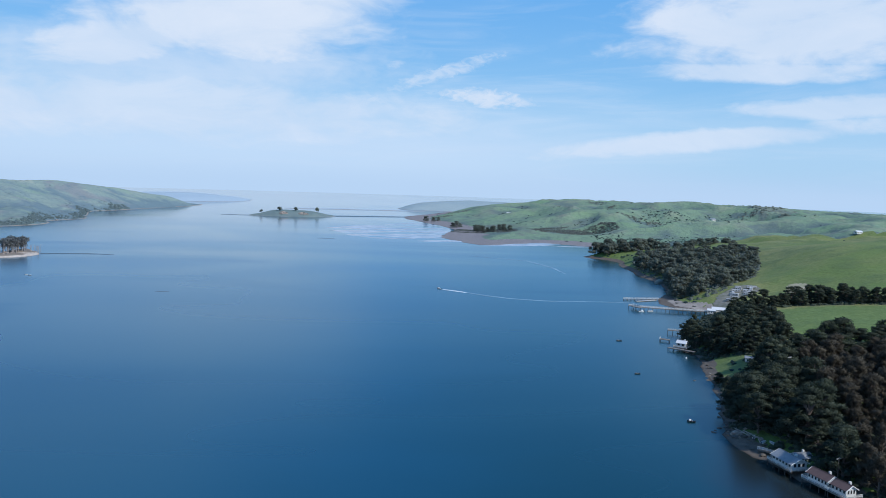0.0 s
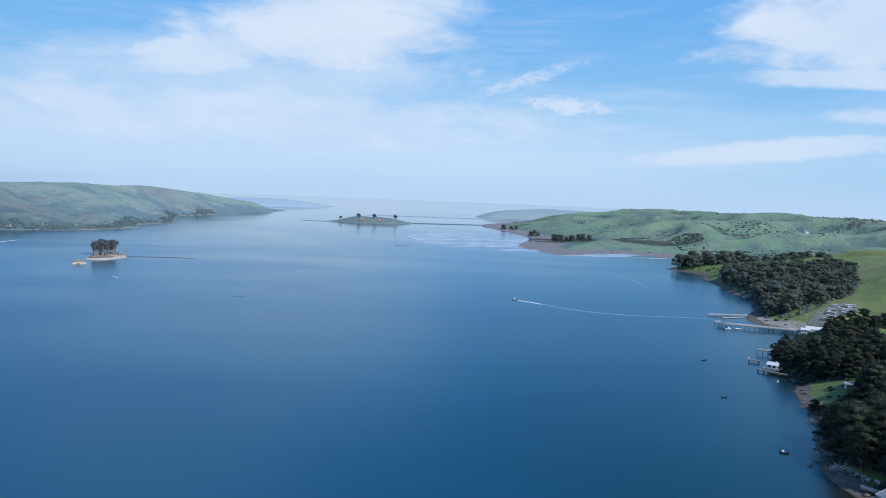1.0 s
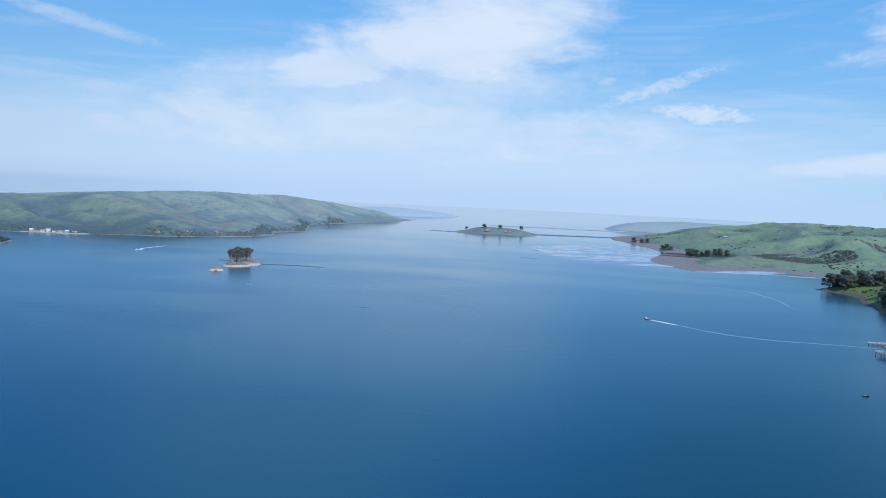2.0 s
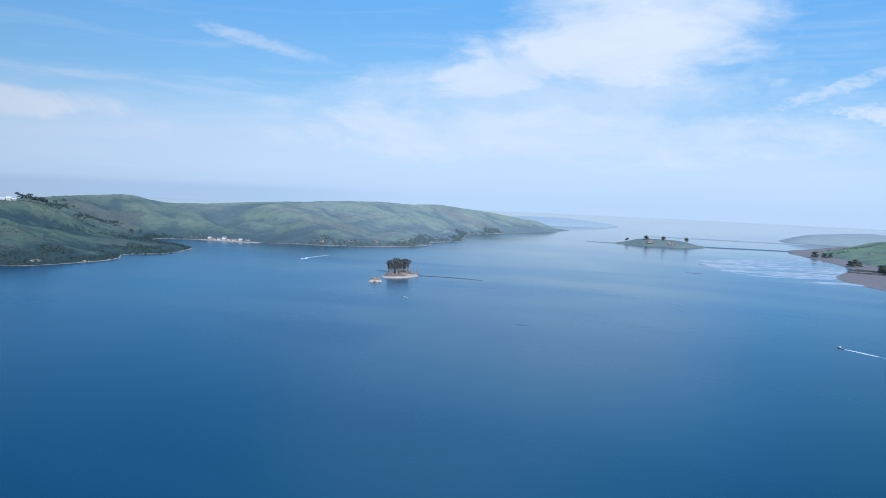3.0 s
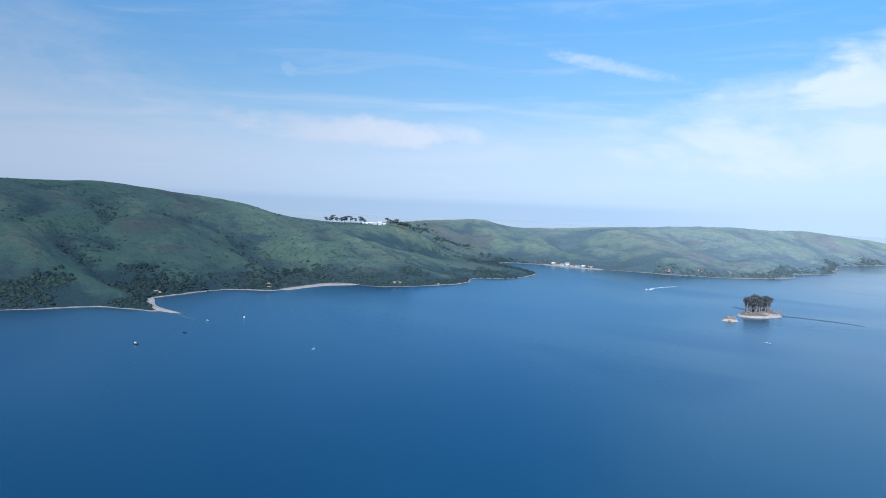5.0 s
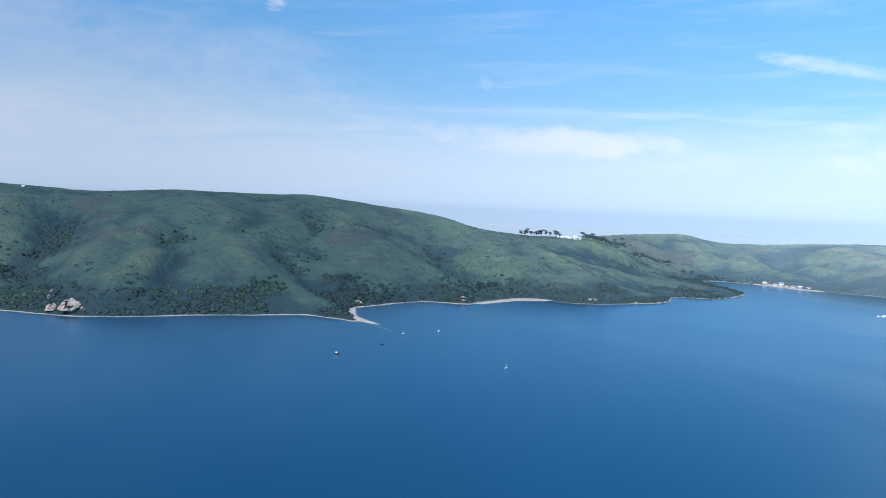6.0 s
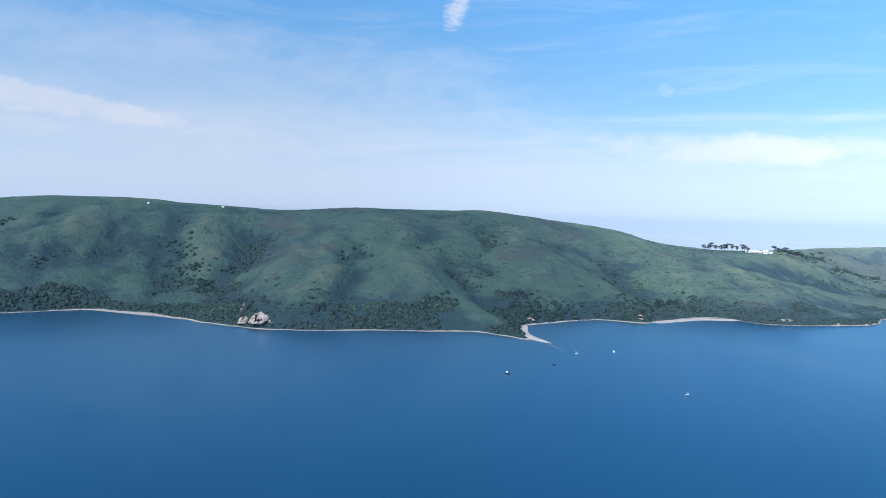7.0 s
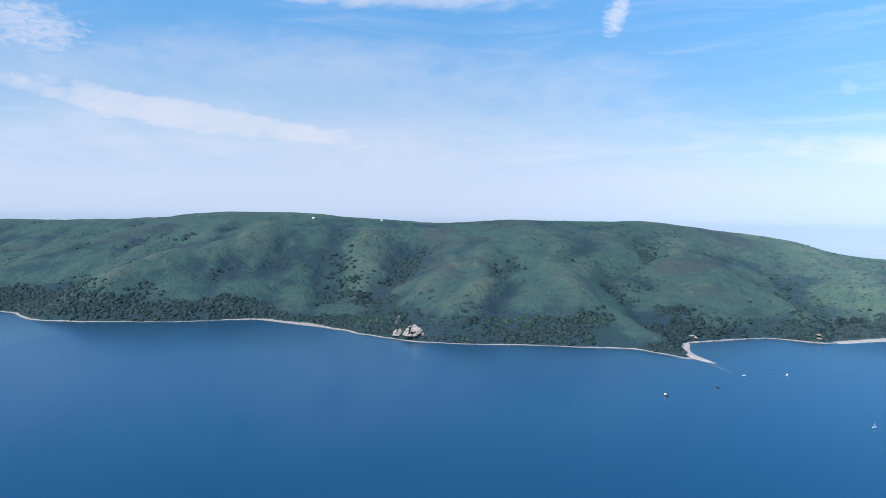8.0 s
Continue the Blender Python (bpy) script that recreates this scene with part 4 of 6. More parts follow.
def wood_weight(x, y, sd, z, hollow):
    patch = fbm(x, y, 75.0, 91, 3)
    band = np.clip(0.95 + 1.2 * patch, 0.35, 1) * np.clip((np.where(y > 560, 24, 58) + np.where(y > 560, 34, 50) * patch - sd) / 24.0, 0, 1)
    w = np.maximum(band, np.clip((hollow - 1.8) * 0.06, 0, 0.3) * np.clip(patch * 4, 0, 1)) * np.where(y > 1085, np.where(sd < 26, 0.9, 0.12), 1.0)
    for bx, by, r in ((-898, 500, 34), (-905, 545, 18), (-880, 690, 18), (-905, 845, 26), (-1036, -20, 11), (-1060, -40, 9), (-1291, 997, 19), (-1225, 1000, 11), (-1208, 1020, 10), (-1190, 1036, 10), (-1081, 968, 14), (-932, 568, 19), (-915, 330, 9), (-900, 20, 30), (-870, 380, 24)):
        w = np.maximum(w, 0.95 * np.exp(-((x - bx) / r) ** 2 - ((y - by) / r) ** 2))
    meadow = np.exp(-((x + 822) / 26.0) ** 2 - ((y - 270) / 32.0) ** 2)
    return np.where(sd < strand_width(x, y) + 2.0, 0, w * np.clip(1 - 2.2 * meadow, 0, 1))


cand, sd = gathered(west, 210000, (-1420, -700, -720, 2000), 13, wood_weight)
size = 1.1 + 3.2 * np.random.default_rng(14).uniform(0, 1, len(cand)) ** 1.8
near_side, ranch_side, far_side = by_hill(cand)
brush("hillside_woodland", west, cand[near_side], size[near_side], 0.85, 0.42, 13, CYPRESS_GREY, "dense dark green bay and oak thickets above the beach", 15)
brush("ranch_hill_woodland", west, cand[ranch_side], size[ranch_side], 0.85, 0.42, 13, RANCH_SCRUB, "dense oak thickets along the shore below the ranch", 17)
brush("headland_woodland", west, cand[far_side], size[far_side], 0.8, 0.5, 6, HEADLAND_SCRUB, "haze-paled thickets along the headland shore", 16)


willows = np.concatenate([np.random.default_rng(300 + k).normal(size=(n, 2)) * (a, b) + (x, y) for k, (x, y, a, b, n) in enumerate(((-925, -8, 12, 16, 90), (-890, 18, 9, 12, 45), (-850, 150, 8, 22, 40), (-842, 235, 8, 14, 40)))])
willows = willows[west.inside(willows[:, 0], willows[:, 1]) > strand_width(willows[:, 0], willows[:, 1]) + 3]
brush("willow_thicket", west, willows, np.random.default_rng(310).uniform(1.2, 3.4, len(willows)), 0.95, 0.5, 10, WILLOW, "bright green willow thicket at the gully mouth above the beach", 311)


# larger oaks gathered in the gullies and in clumps along the shore
GULLY_CLUMPS = ((-1040, -20, 14, 10, 26), (-1086, -42, 22, 14, 38), (-1142, -62, 24, 13, 26), (-1097, 9, 12, 14, 16), (-871, 342, 12, 15, 26), (-905, 345, 16, 12, 16), (-945, 545, 20, 17, 40),
                (-950, -281, 18, 26, 30), (-925, -330, 12, 24, 28), (-1198, -302, 14, 12, 12), (-900, 500, 16, 16, 26), (-846, 120, 8, 14, 14), (-862, 240, 12, 14, 14), (-955, -150, 12, 18, 16))
oaks = np.concatenate([np.random.default_rng(330 + k).normal(size=(n, 2)) * (0.8 * a, 0.8 * b) + (x, y) for k, (x, y, a, b, n) in enumerate(GULLY_CLUMPS)])
oaks = oaks[west.inside(oaks[:, 0], oaks[:, 1]) > strand_width(oaks[:, 0], oaks[:, 1]) + 4]
brush("gully_oaks", west, oaks, np.random.default_rng(345).uniform(2.2, 4.8, len(oaks)), 0.9, 0.36, 22, GULLY_OAK, "dark rounded oaks crowded in the gullies and above the beach", 346)


def pasture_weight(x, y, sd, z, hollow):
    patch = fbm(x, y, 160.0, 61, 4)
    return np.where(sd < 8, 0, np.clip(0.06 * np.clip(hollow - 1.5, 0, 9) + 0.9 * np.clip((patch - 0.30) / 0.12, 0, 1), 0, 0.9) * (y > 950) + 0.5 * (sd < 26) * (y < 1150) * (fbm(x, y, 40.0, 8) > 0.0))


cand, sd = gathered(east, 42000, (-100, 200, 900, 2300), 23, pasture_weight)
brush("pasture_scrub", east, cand, np.random.default_rng(24).uniform(1.2, 2.8, len(cand)), 0.6, 0.6, 5, SCRUB, "dark brush along the pasture gullies and the shore bank", 25)

far_thickets = ((665, 1600, 46, 30), (761, 1840, 60, 40), (671, 1500, 26, 18), (540, 1480, 46, 34), (380, 1588, 16, 9), (405, 1587, 18, 9), (430, 1572, 16, 9), (452, 1556, 14, 9), (50, 2073, 44, 16), (10, 1990, 30, 16), (453, 2215, 40, 10), (404, 1830, 9, 9), (300, 1900, 24, 9), (560, 1990, 40, 14))
q = np.concatenate([np.random.default_rng(200 + k).normal(size=(int(0.045 * a * b) + 14, 2)) * (0.5 * a, 0.5 * b) + (x, y) for k, (x, y, a, b) in enumerate(far_thickets)])
q = q[east.inside(q[:, 0], q[:, 1]) > 6]
brush("pasture_thicket", east, q, np.random.default_rng(66).uniform(1.4, 4.0, len(q)), 0.75, 0.5, 7, GROVE, "haze-greyed thickets in the folds of the far pasture", 67)
marsh = np.array(((15, 1500), (100, 1440), (240, 1420), (340, 1440), (340, 1510), (240, 1540), (90, 1570), (20, 1600)), float)
q = np.random.default_rng(61).uniform(marsh.min(0), marsh.max(0), (9000, 2))
q = q[(shore_distance(q[:, 0], q[:, 1], marsh) + 30 * fbm(q[:, 0], q[:, 1], 60.0, 33) > 0) & (fbm(q[:, 0], q[:, 1] * 3.0, 90.0, 34) > -0.15) & (east.inside(q[:, 0], q[:, 1]) > 3)]
brush("marsh_reeds", east, q, np.random.default_rng(62).uniform(1.2, 3.0, len(q)), 0.35, 0.6, 4, MARSH, "brown-grey marsh plants along the far tidal shore", 63)

for k, (corners, n, title) in enumerate(((near_low, 2600, "grove"), (mid_wood, 1500, "shore_wood"), (hedge, 700, "hedge"), (cove_wood, 2400, "cove_wood"))):
    p = np.array(corners, float)
    q = np.random.default_rng(70 + k).uniform(p.min(0) - 4, p.max(0) + 4, (n * 2, 2))
    q = q[(shore_distance(q[:, 0], q[:, 1], p) > -3.0) & (east.inside(q[:, 0], q[:, 1]) > 2.5)]
    q = q[line_distance(q[:, 0], q[:, 1], ((122, 308), (126, 297), (130, 288))) > 3.6]
    q = q[(q[:, 0] - 157) ** 2 + (q[:, 1] - 400) ** 2 > 110.0]
    brush(title + "_undergrowth", east, q, np.random.default_rng(80 + k).uniform(1.0, 2.6, len(q)), 0.9, 0.7, 11, GROVE if title == "cove_wood" else CYPRESS, "dense dark bushes filling the ground under the trees", 90 + k)

# ---- the wooded island ----
def rock_profile(top, edge, seed):
    return lambda x, y, sd: np.minimum(sd * edge, top) + 1.6 * fbm(x, y, 12.0, seed) * np.clip(sd / 4, 0, 1)


isle = Land("wooded_island_ground", ((-489, 842), (-474, 846), (-467, 866), (-467, 885), (-479, 905), (-501, 922), (-510, 898), (-502, 866)), 2.0, rock_profile(2.6, 0.8, 41), ISLE_LAND,
            "small rocky island with pale banks and bare ground", "island", 4.0)
skerry = Land("island_rock_ground", ((-480, 793), (-472, 794), (-467, 801), (-472, 807), (-481, 803)), 1.2, rock_profile(4.6, 1.2, 43), ISLE_LAND, "pale rock islet beside the wooded island", "rock", 1.5)
reef = Land("island_reef_ground", ((-466, 888), (-448, 896), (-430, 901.5), (-408, 905), (-388, 904), (-390, 906.5), (-410, 908.5), (-432, 905), (-452, 900), (-468, 894)), 1.2,
            lambda x, y, sd: np.minimum(sd * 0.25, 0.6), SHOAL, "thin dark reef trailing from the island", "reef", 1.2)
spur_reef = Land("outer_reef_ground", ((-536, 902), (-520, 898), (-510, 903), (-522, 908), (-536, 907)), 2.0, lambda x, y, sd: np.minimum(sd * 0.2, 0.8), SHOAL, "dark rocky spur behind the island", "reef", 1.0)
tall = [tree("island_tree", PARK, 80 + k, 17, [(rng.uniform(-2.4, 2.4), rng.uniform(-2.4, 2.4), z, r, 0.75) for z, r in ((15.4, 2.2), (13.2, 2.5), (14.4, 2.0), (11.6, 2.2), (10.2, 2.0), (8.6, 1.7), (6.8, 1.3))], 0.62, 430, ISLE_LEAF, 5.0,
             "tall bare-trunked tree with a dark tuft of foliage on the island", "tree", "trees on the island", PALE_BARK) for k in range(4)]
isle_spots = spots_in(((-494, 864), (-484, 864), (-482, 888), (-490, 902), (-503, 898), (-502, 874)), 3.4, rng, isle, 2.2, 40)
core = [p for p in isle_spots if 869 < p[1] < 891]
plant(tall, core, isle, rng, 0.85, 1.05)
plant(tall, [p for p in isle_spots if p not in core], isle, rng, 0.55, 0.85)


def snag(seed):
    """A dead standing tree: a bare tapered trunk with stub limbs."""
    g = np.random.default_rng(seed)
    bm = bmesh.new()
    limb(bm, (0, 0, -0.8), (0.2, 0.1, 9.5), 0.3, 0.08, 6)
    for z in (4.0, 5.6, 7.0, 8.2):
        a = g.uniform(0, 6.28)
        limb(bm, (0.1, 0.05, z), (1.7 * math.cos(a), 1.7 * math.sin(a), z + 1.1), 0.1, 0.03, 4)
    mesh = bpy.data.meshes.new("dead_tree")
    bm.to_mesh(mesh)
    bm.free()
    mesh.materials.append(PALE_BARK)
    return mesh


snags = [snag(5), snag(6)]
for k, (x, y) in enumerate(((-472, 892), (-475, 901), (-479, 908), (-470, 884), (-484, 866), (-481, 914), (-494, 862), (-489, 859), (-468, 888), (-471, 878), (-476, 886), (-474, 896), (-486, 856), (-499, 866), (-474, 905))):
    ob = tagged(new("dead_tree", snags[k % 2]), "bare grey dead tree standing on the island", "tree", "dead trees on the island")
    ob.matrix_world = Matrix.LocRotScale((x, y, float(isle.height(x, y)) - 0.1), Euler((0, 0, k * 1.3)), (1, 1, 0.75 + 0.09 * (k % 5)))

# small trees on the low islet
islet_trees = [tree("islet_tree", PARK, 95, 9, spread_lobes(95, 5, 2.5, 8.0, 3.2, 3.0, 0.7), 1.6, 160, GROVE, 2.0, "single dark tree on the low islet", "tree", "trees on the low islet")]
plant(islet_trees, [(-452.0, 1921.0), (-408.0, 1926.0), (-368.0, 1930.0), (-318.0, 1952.0)], islet, rng, 1.1, 1.4)

# ---- hilltop ranch trees ----
def wind_crown(seed):
    """Lobes of a wind-shaped cypress: flat shelves at three levels, leaning away from the sea."""
    w = np.random.default_rng(seed)
    return [(2.2 * (z / 11 - 0.5) + w.uniform(-2.6, 2.6), w.uniform(-2.4, 2.4), z + w.uniform(-0.4, 0.4), w.uniform(1.3, 2.3), 0.4) for z in (10.2, 10.0, 9.6, 9.0, 8.2, 7.6, 6.4, 5.4)]


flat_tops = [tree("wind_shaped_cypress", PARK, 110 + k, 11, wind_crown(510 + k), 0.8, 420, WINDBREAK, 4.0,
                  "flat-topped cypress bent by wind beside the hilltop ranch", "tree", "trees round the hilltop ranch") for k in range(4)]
g = np.random.default_rng(31)
def by_ranch(across, back):
    """A place near the ranch: metres across the view from the bay, and metres further inland."""
    return -1172 + 0.544 * across - 0.839 * back, 817 + 0.839 * across + 0.544 * back


plant(flat_tops, [by_ranch(p, 2 + 3 * (k % 3)) for k, p in enumerate((-88, -80, -77, -70, -64, -61, -56, -52, -46, -38, -29, -26, -21, 20, 24, 28, 31, 35, 38, 41, 44, 47, 51, 54, 57))], west, g, 0.75, 1.3)

# ---- materials of built things ----
WHITE_PAINT = simple("white_painted_boards", (0.78, 0.78, 0.75), 0.55, 0.0, (0.62, 0.62, 0.60), 0.5)
GREY_ROOF = simple("grey_blue_metal_roof", (0.27, 0.29, 0.315), 0.6, 0.0, (0.20, 0.22, 0.245), 0.4)
BROWN_ROOF = simple("brown_shingle_roof", (0.155, 0.095, 0.085), 0.85, 0.0, (0.11, 0.07, 0.065), 0.8, 0.02)
WOOD = simple("weathered_pier_timber", (0.27, 0.24, 0.21), 0.85, 0.0, (0.17, 0.15, 0.135), 0.6)
PILE = simple("dark_wet_piles", (0.075, 0.065, 0.058), 0.7, 0.0, (0.045, 0.04, 0.036), 0.8)
GLASS = simple("dark_window_glass", (0.03, 0.035, 0.04), 0.12)
HULL = simple("white_boat_hull", (0.80, 0.80, 0.79), 0.3, 0.0, (0.70, 0.70, 0.69), 0.8)
HULL_DARK = simple("dark_boat_hull", (0.045, 0.05, 0.06), 0.4)
DECK = simple("boat_deck_grey", (0.45, 0.46, 0.46), 0.6)
CONCRETE = simple("pale_concrete", (0.46, 0.45, 0.43), 0.85, 0.0, (0.36, 0.35, 0.33), 0.3)
ROCK = simple("shore_rock", (0.17, 0.145, 0.12), 0.9, 0.0, (0.09, 0.08, 0.07), 0.5, 0.05, True)
CLIFF = simple("pale_eroded_cliff", (0.44, 0.36, 0.30), 0.95, 0.0, (0.20, 0.165, 0.14), 0.35, 0.4)
FOAM = simple("boat_wake_foam", (0.82, 0.86, 0.88), 0.6, 0.0, (0.55, 0.66, 0.74), 0.15)
GRAVEL = simple("pale_gravel", (0.25, 0.235, 0.21), 0.95, 0.0, (0.13, 0.14, 0.09), 0.3)
SANDY = simple("tan_beach_sand", (0.36, 0.315, 0.275), 0.95, 0.0, (0.23, 0.20, 0.175), 0.15)
VAN = simple("white_vehicle_paint", (0.60, 0.60, 0.60), 0.4, 0.0, (0.30, 0.30, 0.30), 0.5, 0.0, True)
WHITE_ROOF = simple("white_metal_roof", (0.72, 0.73, 0.74), 0.5, 0.0, (0.62, 0.63, 0.64), 0.3)
TYRE = simple("black_rubber", (0.02, 0.02, 0.02), 0.8)


def gable_roof(length, width, low, high, over, thick):
    """A gabled roof of real thickness along x."""
    bm = bmesh.new()
    half, end = width / 2 + over, length / 2 + over
    slope = (high - low) / (width / 2)
    for s in (-1, 1):
        co = [(-end, 0, high), (end, 0, high), (end, s * half, low - slope * over), (-end, s * half, low - slope * over)]
        top = [bm.verts.new((x, y, z + thick)) for x, y, z in co]
        bot = [bm.verts.new(c) for c in co]
        bm.faces.new(top)
        bm.faces.new(bot[::-1])
        for i in range(4):
            bm.faces.new((top[i], bot[i], bot[(i + 1) % 4], top[(i + 1) % 4]))
    bmesh.ops.recalc_face_normals(bm, faces=bm.faces)
    return bm


def shell(length, width, low, high, wall=0.2):
    """Outer walls with gables, open inside."""
    bm = bmesh.new()
    for s in (-1, 1):
        y = s * (width / 2 - wall / 2)
        box(bm, -length / 2, length / 2, y - wall / 2, y + wall / 2, 0, low)
        x = s * (length / 2 - wall / 2)
        box(bm, x - wall / 2, x + wall / 2, -width / 2 + wall, width / 2 - wall, 0, low)
        a = [bm.verts.new((x - wall / 2, yy, z)) for yy, z in ((-width / 2, low), (width / 2, low), (0, high))]
        b = [bm.verts.new((x + wall / 2, yy, z)) for yy, z in ((-width / 2, low), (width / 2, low), (0, high))]
        bm.faces.new(a)
        bm.faces.new(b[::-1])
        for i in range(3):
            bm.faces.new((a[i], b[i], b[(i + 1) % 3], a[(i + 1) % 3]))
    bmesh.ops.recalc_face_normals(bm, faces=bm.faces)
    return bm


def window(parent, x, y, z, w, h, along):
    """A framed window on a wall: along 'x' faces y, along 'y' faces x."""
    bm = bmesh.new()
    fw, d = 0.09, 0.06
    for a0, a1, z0, z1 in ((-w / 2 - fw, -w / 2, -h / 2 - fw, h / 2 + fw), (w / 2, w / 2 + fw, -h / 2 - fw, h / 2 + fw), (-w / 2, w / 2, h / 2, h / 2 + fw), (-w / 2, w / 2, -h / 2 - fw, -h / 2)):
        if along == "x":
            box(bm, x + a0, x + a1, y - d, y + d, z + z0, z + z1)
        else:
            box(bm, x - d, x + d, y + a0, y + a1, z + z0, z + z1)
    frame_ob = part("window_frame", bm, WHITE_PAINT, parent)
    bm = bmesh.new()
    if along == "x":
        box(bm, x - w / 2, x + w / 2, y - 0.03, y + 0.03, z - h / 2, z + h / 2)
    else:
        box(bm, x - 0.03, x + 0.03, y - w / 2, y + w / 2, z - h / 2, z + h / 2)
    part("pane", bm, GLASS, frame_ob, "dark reflecting window pane")


def deck_on_piles(root, length, width, depth, rail_sides, post_gap=2.6, boards=None):
    """A deck of boards at z 0 with piles down to -depth, and railings."""
    bm = bmesh.new()
    n = int(width / 0.3)
    for k in range(n):
        y = -width / 2 + (k + 0.5) * width / n
        box(bm, -length / 2, length / 2, y - width / n * 0.46, y + width / n * 0.46, -0.08, 0.0)
    box(bm, -length / 2, length / 2, -width / 2, -width / 2 + 0.2, -0.4, -0.084)
    box(bm, -length / 2, length / 2, width / 2 - 0.2, width / 2, -0.4, -0.084)
    part("deck", bm, boards or WOOD, root)
    k = max(2, int(length / 3.2) + 1)
    pile = None
    for i in range(k):
        for s in (-1, 1):
            x, y = -length / 2 + 0.2 + i * (length - 0.4) / (k - 1), s * (width / 2 - 0.32)
            if pile is None:
                bm = bmesh.new()
                limb(bm, (0, 0, -depth - 1.5), (0, 0, -0.1), 0.17, 0.15, 8)
                pile = part("pile", bm, PILE, root)
                pile.location = (x, y, 0)
            else:
                other = new("pile", pile.data)
                other.parent, other.location = root, (x, y, 0)
    for side in rail_sides:
        bm = bmesh.new()
        horizontal = side in ("front", "back")
        run = length if horizontal else width
        fixed = {"front": -width / 2 + 0.06, "back": width / 2 - 0.06, "left": -length / 2 + 0.06, "right": length / 2 - 0.06}[side]
        for z in (0.35, 0.65, 1.0):
            if horizontal:
                box(bm, -run / 2, run / 2, fixed - 0.05, fixed + 0.05, z - 0.06, z + 0.06)
            else:
                box(bm, fixed - 0.05, fixed + 0.05, -run / 2, run / 2, z - 0.06, z + 0.06)
        m = max(2, int(run / post_gap) + 1)
        for i in range(m):
            a = -run / 2 + 0.08 + i * (run - 0.16) / (m - 1)
            if horizontal:
                box(bm, a - 0.06, a + 0.06, fixed - 0.065, fixed + 0.065, 0.0, 1.08)
            else:
                box(bm, fixed - 0.065, fixed + 0.065, a - 0.06, a + 0.06, 0.0, 1.08)
        part("railing", bm, WHITE_PAINT, root, "white painted timber railing")


def pile_house(name, m, length, width, low, high, roof_mat, label, windows, over=0.7):
    """A one-storey boarded house on a deck on piles; its long axis is x."""
    root = thing(name, m, label, "house")
    deck_on_piles(root, length + 3.0, width + 2.6, 3.2, ("front", "left", "right"))
    part("wall", shell(length, width, low, high), WHITE_PAINT, root)
    roof = part("roof", gable_roof(length, width, low, high, over, 0.16), roof_mat, root)
    bm = bmesh.new()
    box(bm, -length / 2 - over, length / 2 + over, -0.12, 0.12, high + 0.13, high + 0.26)
    part("ridge_cap", bm, roof_mat, roof)
    for s in (-1, 1):
        bm = bmesh.new()
        for k in (-1, 1):
            x = s * (length / 2 + over + 0.05)
            slope = (high - low) / (width / 2)
            limb_a, limb_b = (x, 0, high + 0.06), (x, k * (width / 2 + over), low - slope * over + 0.06)
            limb(bm, limb_a, limb_b, 0.16, 0.16, 4)
        part("barge_board", bm, WHITE_PAINT, roof, "white painted gable board")
    for k in range(windows):
        x = -length / 2 + (k + 0.5) * length / windows
        window(root, x, -width / 2 - 0.02, 1.55, length / windows * 0.52, 1.25, "x")
    for s in (-1, 1):
        for yy in (-width * 0.27, 0.0, width * 0.27):
            window(root, s * (length / 2 + 0.02), yy, 1.5, width * 0.16, 1.25, "y")
    bm = bmesh.new()
    box(bm, length * 0.18, length * 0.18 + 0.7, 0.6, 1.3, high - 1.0, high + 0.75, 0.05)
    part("vent", bm, WHITE_PAINT, roof, "white roof vent box")
    return root


# heading of the shore there: the long axis runs along (0.3, -0.95)
AXIS = -72.0
pile_house("waterfront_house", pose(127.8, 267.6, 2.4, 0, 0, AXIS - 4), 10.0, 6.4, 2.3, 3.8, GREY_ROOF, "white boarded house with a grey-blue roof on piles over the water", 6)
pile_house("waterfront_house", pose(131.6, 251.0, 2.5, 0, 0, AXIS), 8.6, 4.6, 2.4, 3.8, BROWN_ROOF, "long white house with a brown shingle roof on piles", 6, 0.5)
pile_house("waterfront_house", pose(134.4, 242.8, 2.4, 0, 0, AXIS), 6.0, 4.2, 2.3, 3.6, BROWN_ROOF, "white gabled annex with a brown shingle roof on piles", 4, 0.5)
pile_house("waterfront_house", pose(133.0, 270.0, 2.5, 0, 0, AXIS + 84), 6.0, 5.0, 2.3, 3.5, GREY_ROOF, "rear wing with a grey-blue roof behind the waterfront house", 2, 0.4)
pile_house("boathouse", pose(151.5, 468.0, 2.2, 0, 0, -38), 5.4, 4.2, 2.6, 3.9, WHITE_ROOF, "small white boathouse on a deck over the water", 2, 0.4)

# ---- piers and docks ----
def jetty(name, a, b, z, width, label, rails=(), depth=3.2, boards=None):
    (ax, ay), (bx, by) = a, b
    run = math.hypot(bx - ax, by - ay)
    root = thing(name, pose((ax + bx) / 2, (ay + by) / 2, z, 0, 0, math.degrees(math.atan2(by - ay, bx - ax))), label, "pier")
    deck_on_piles(root, run, width, depth, rails, 2.6, boards)
    return root


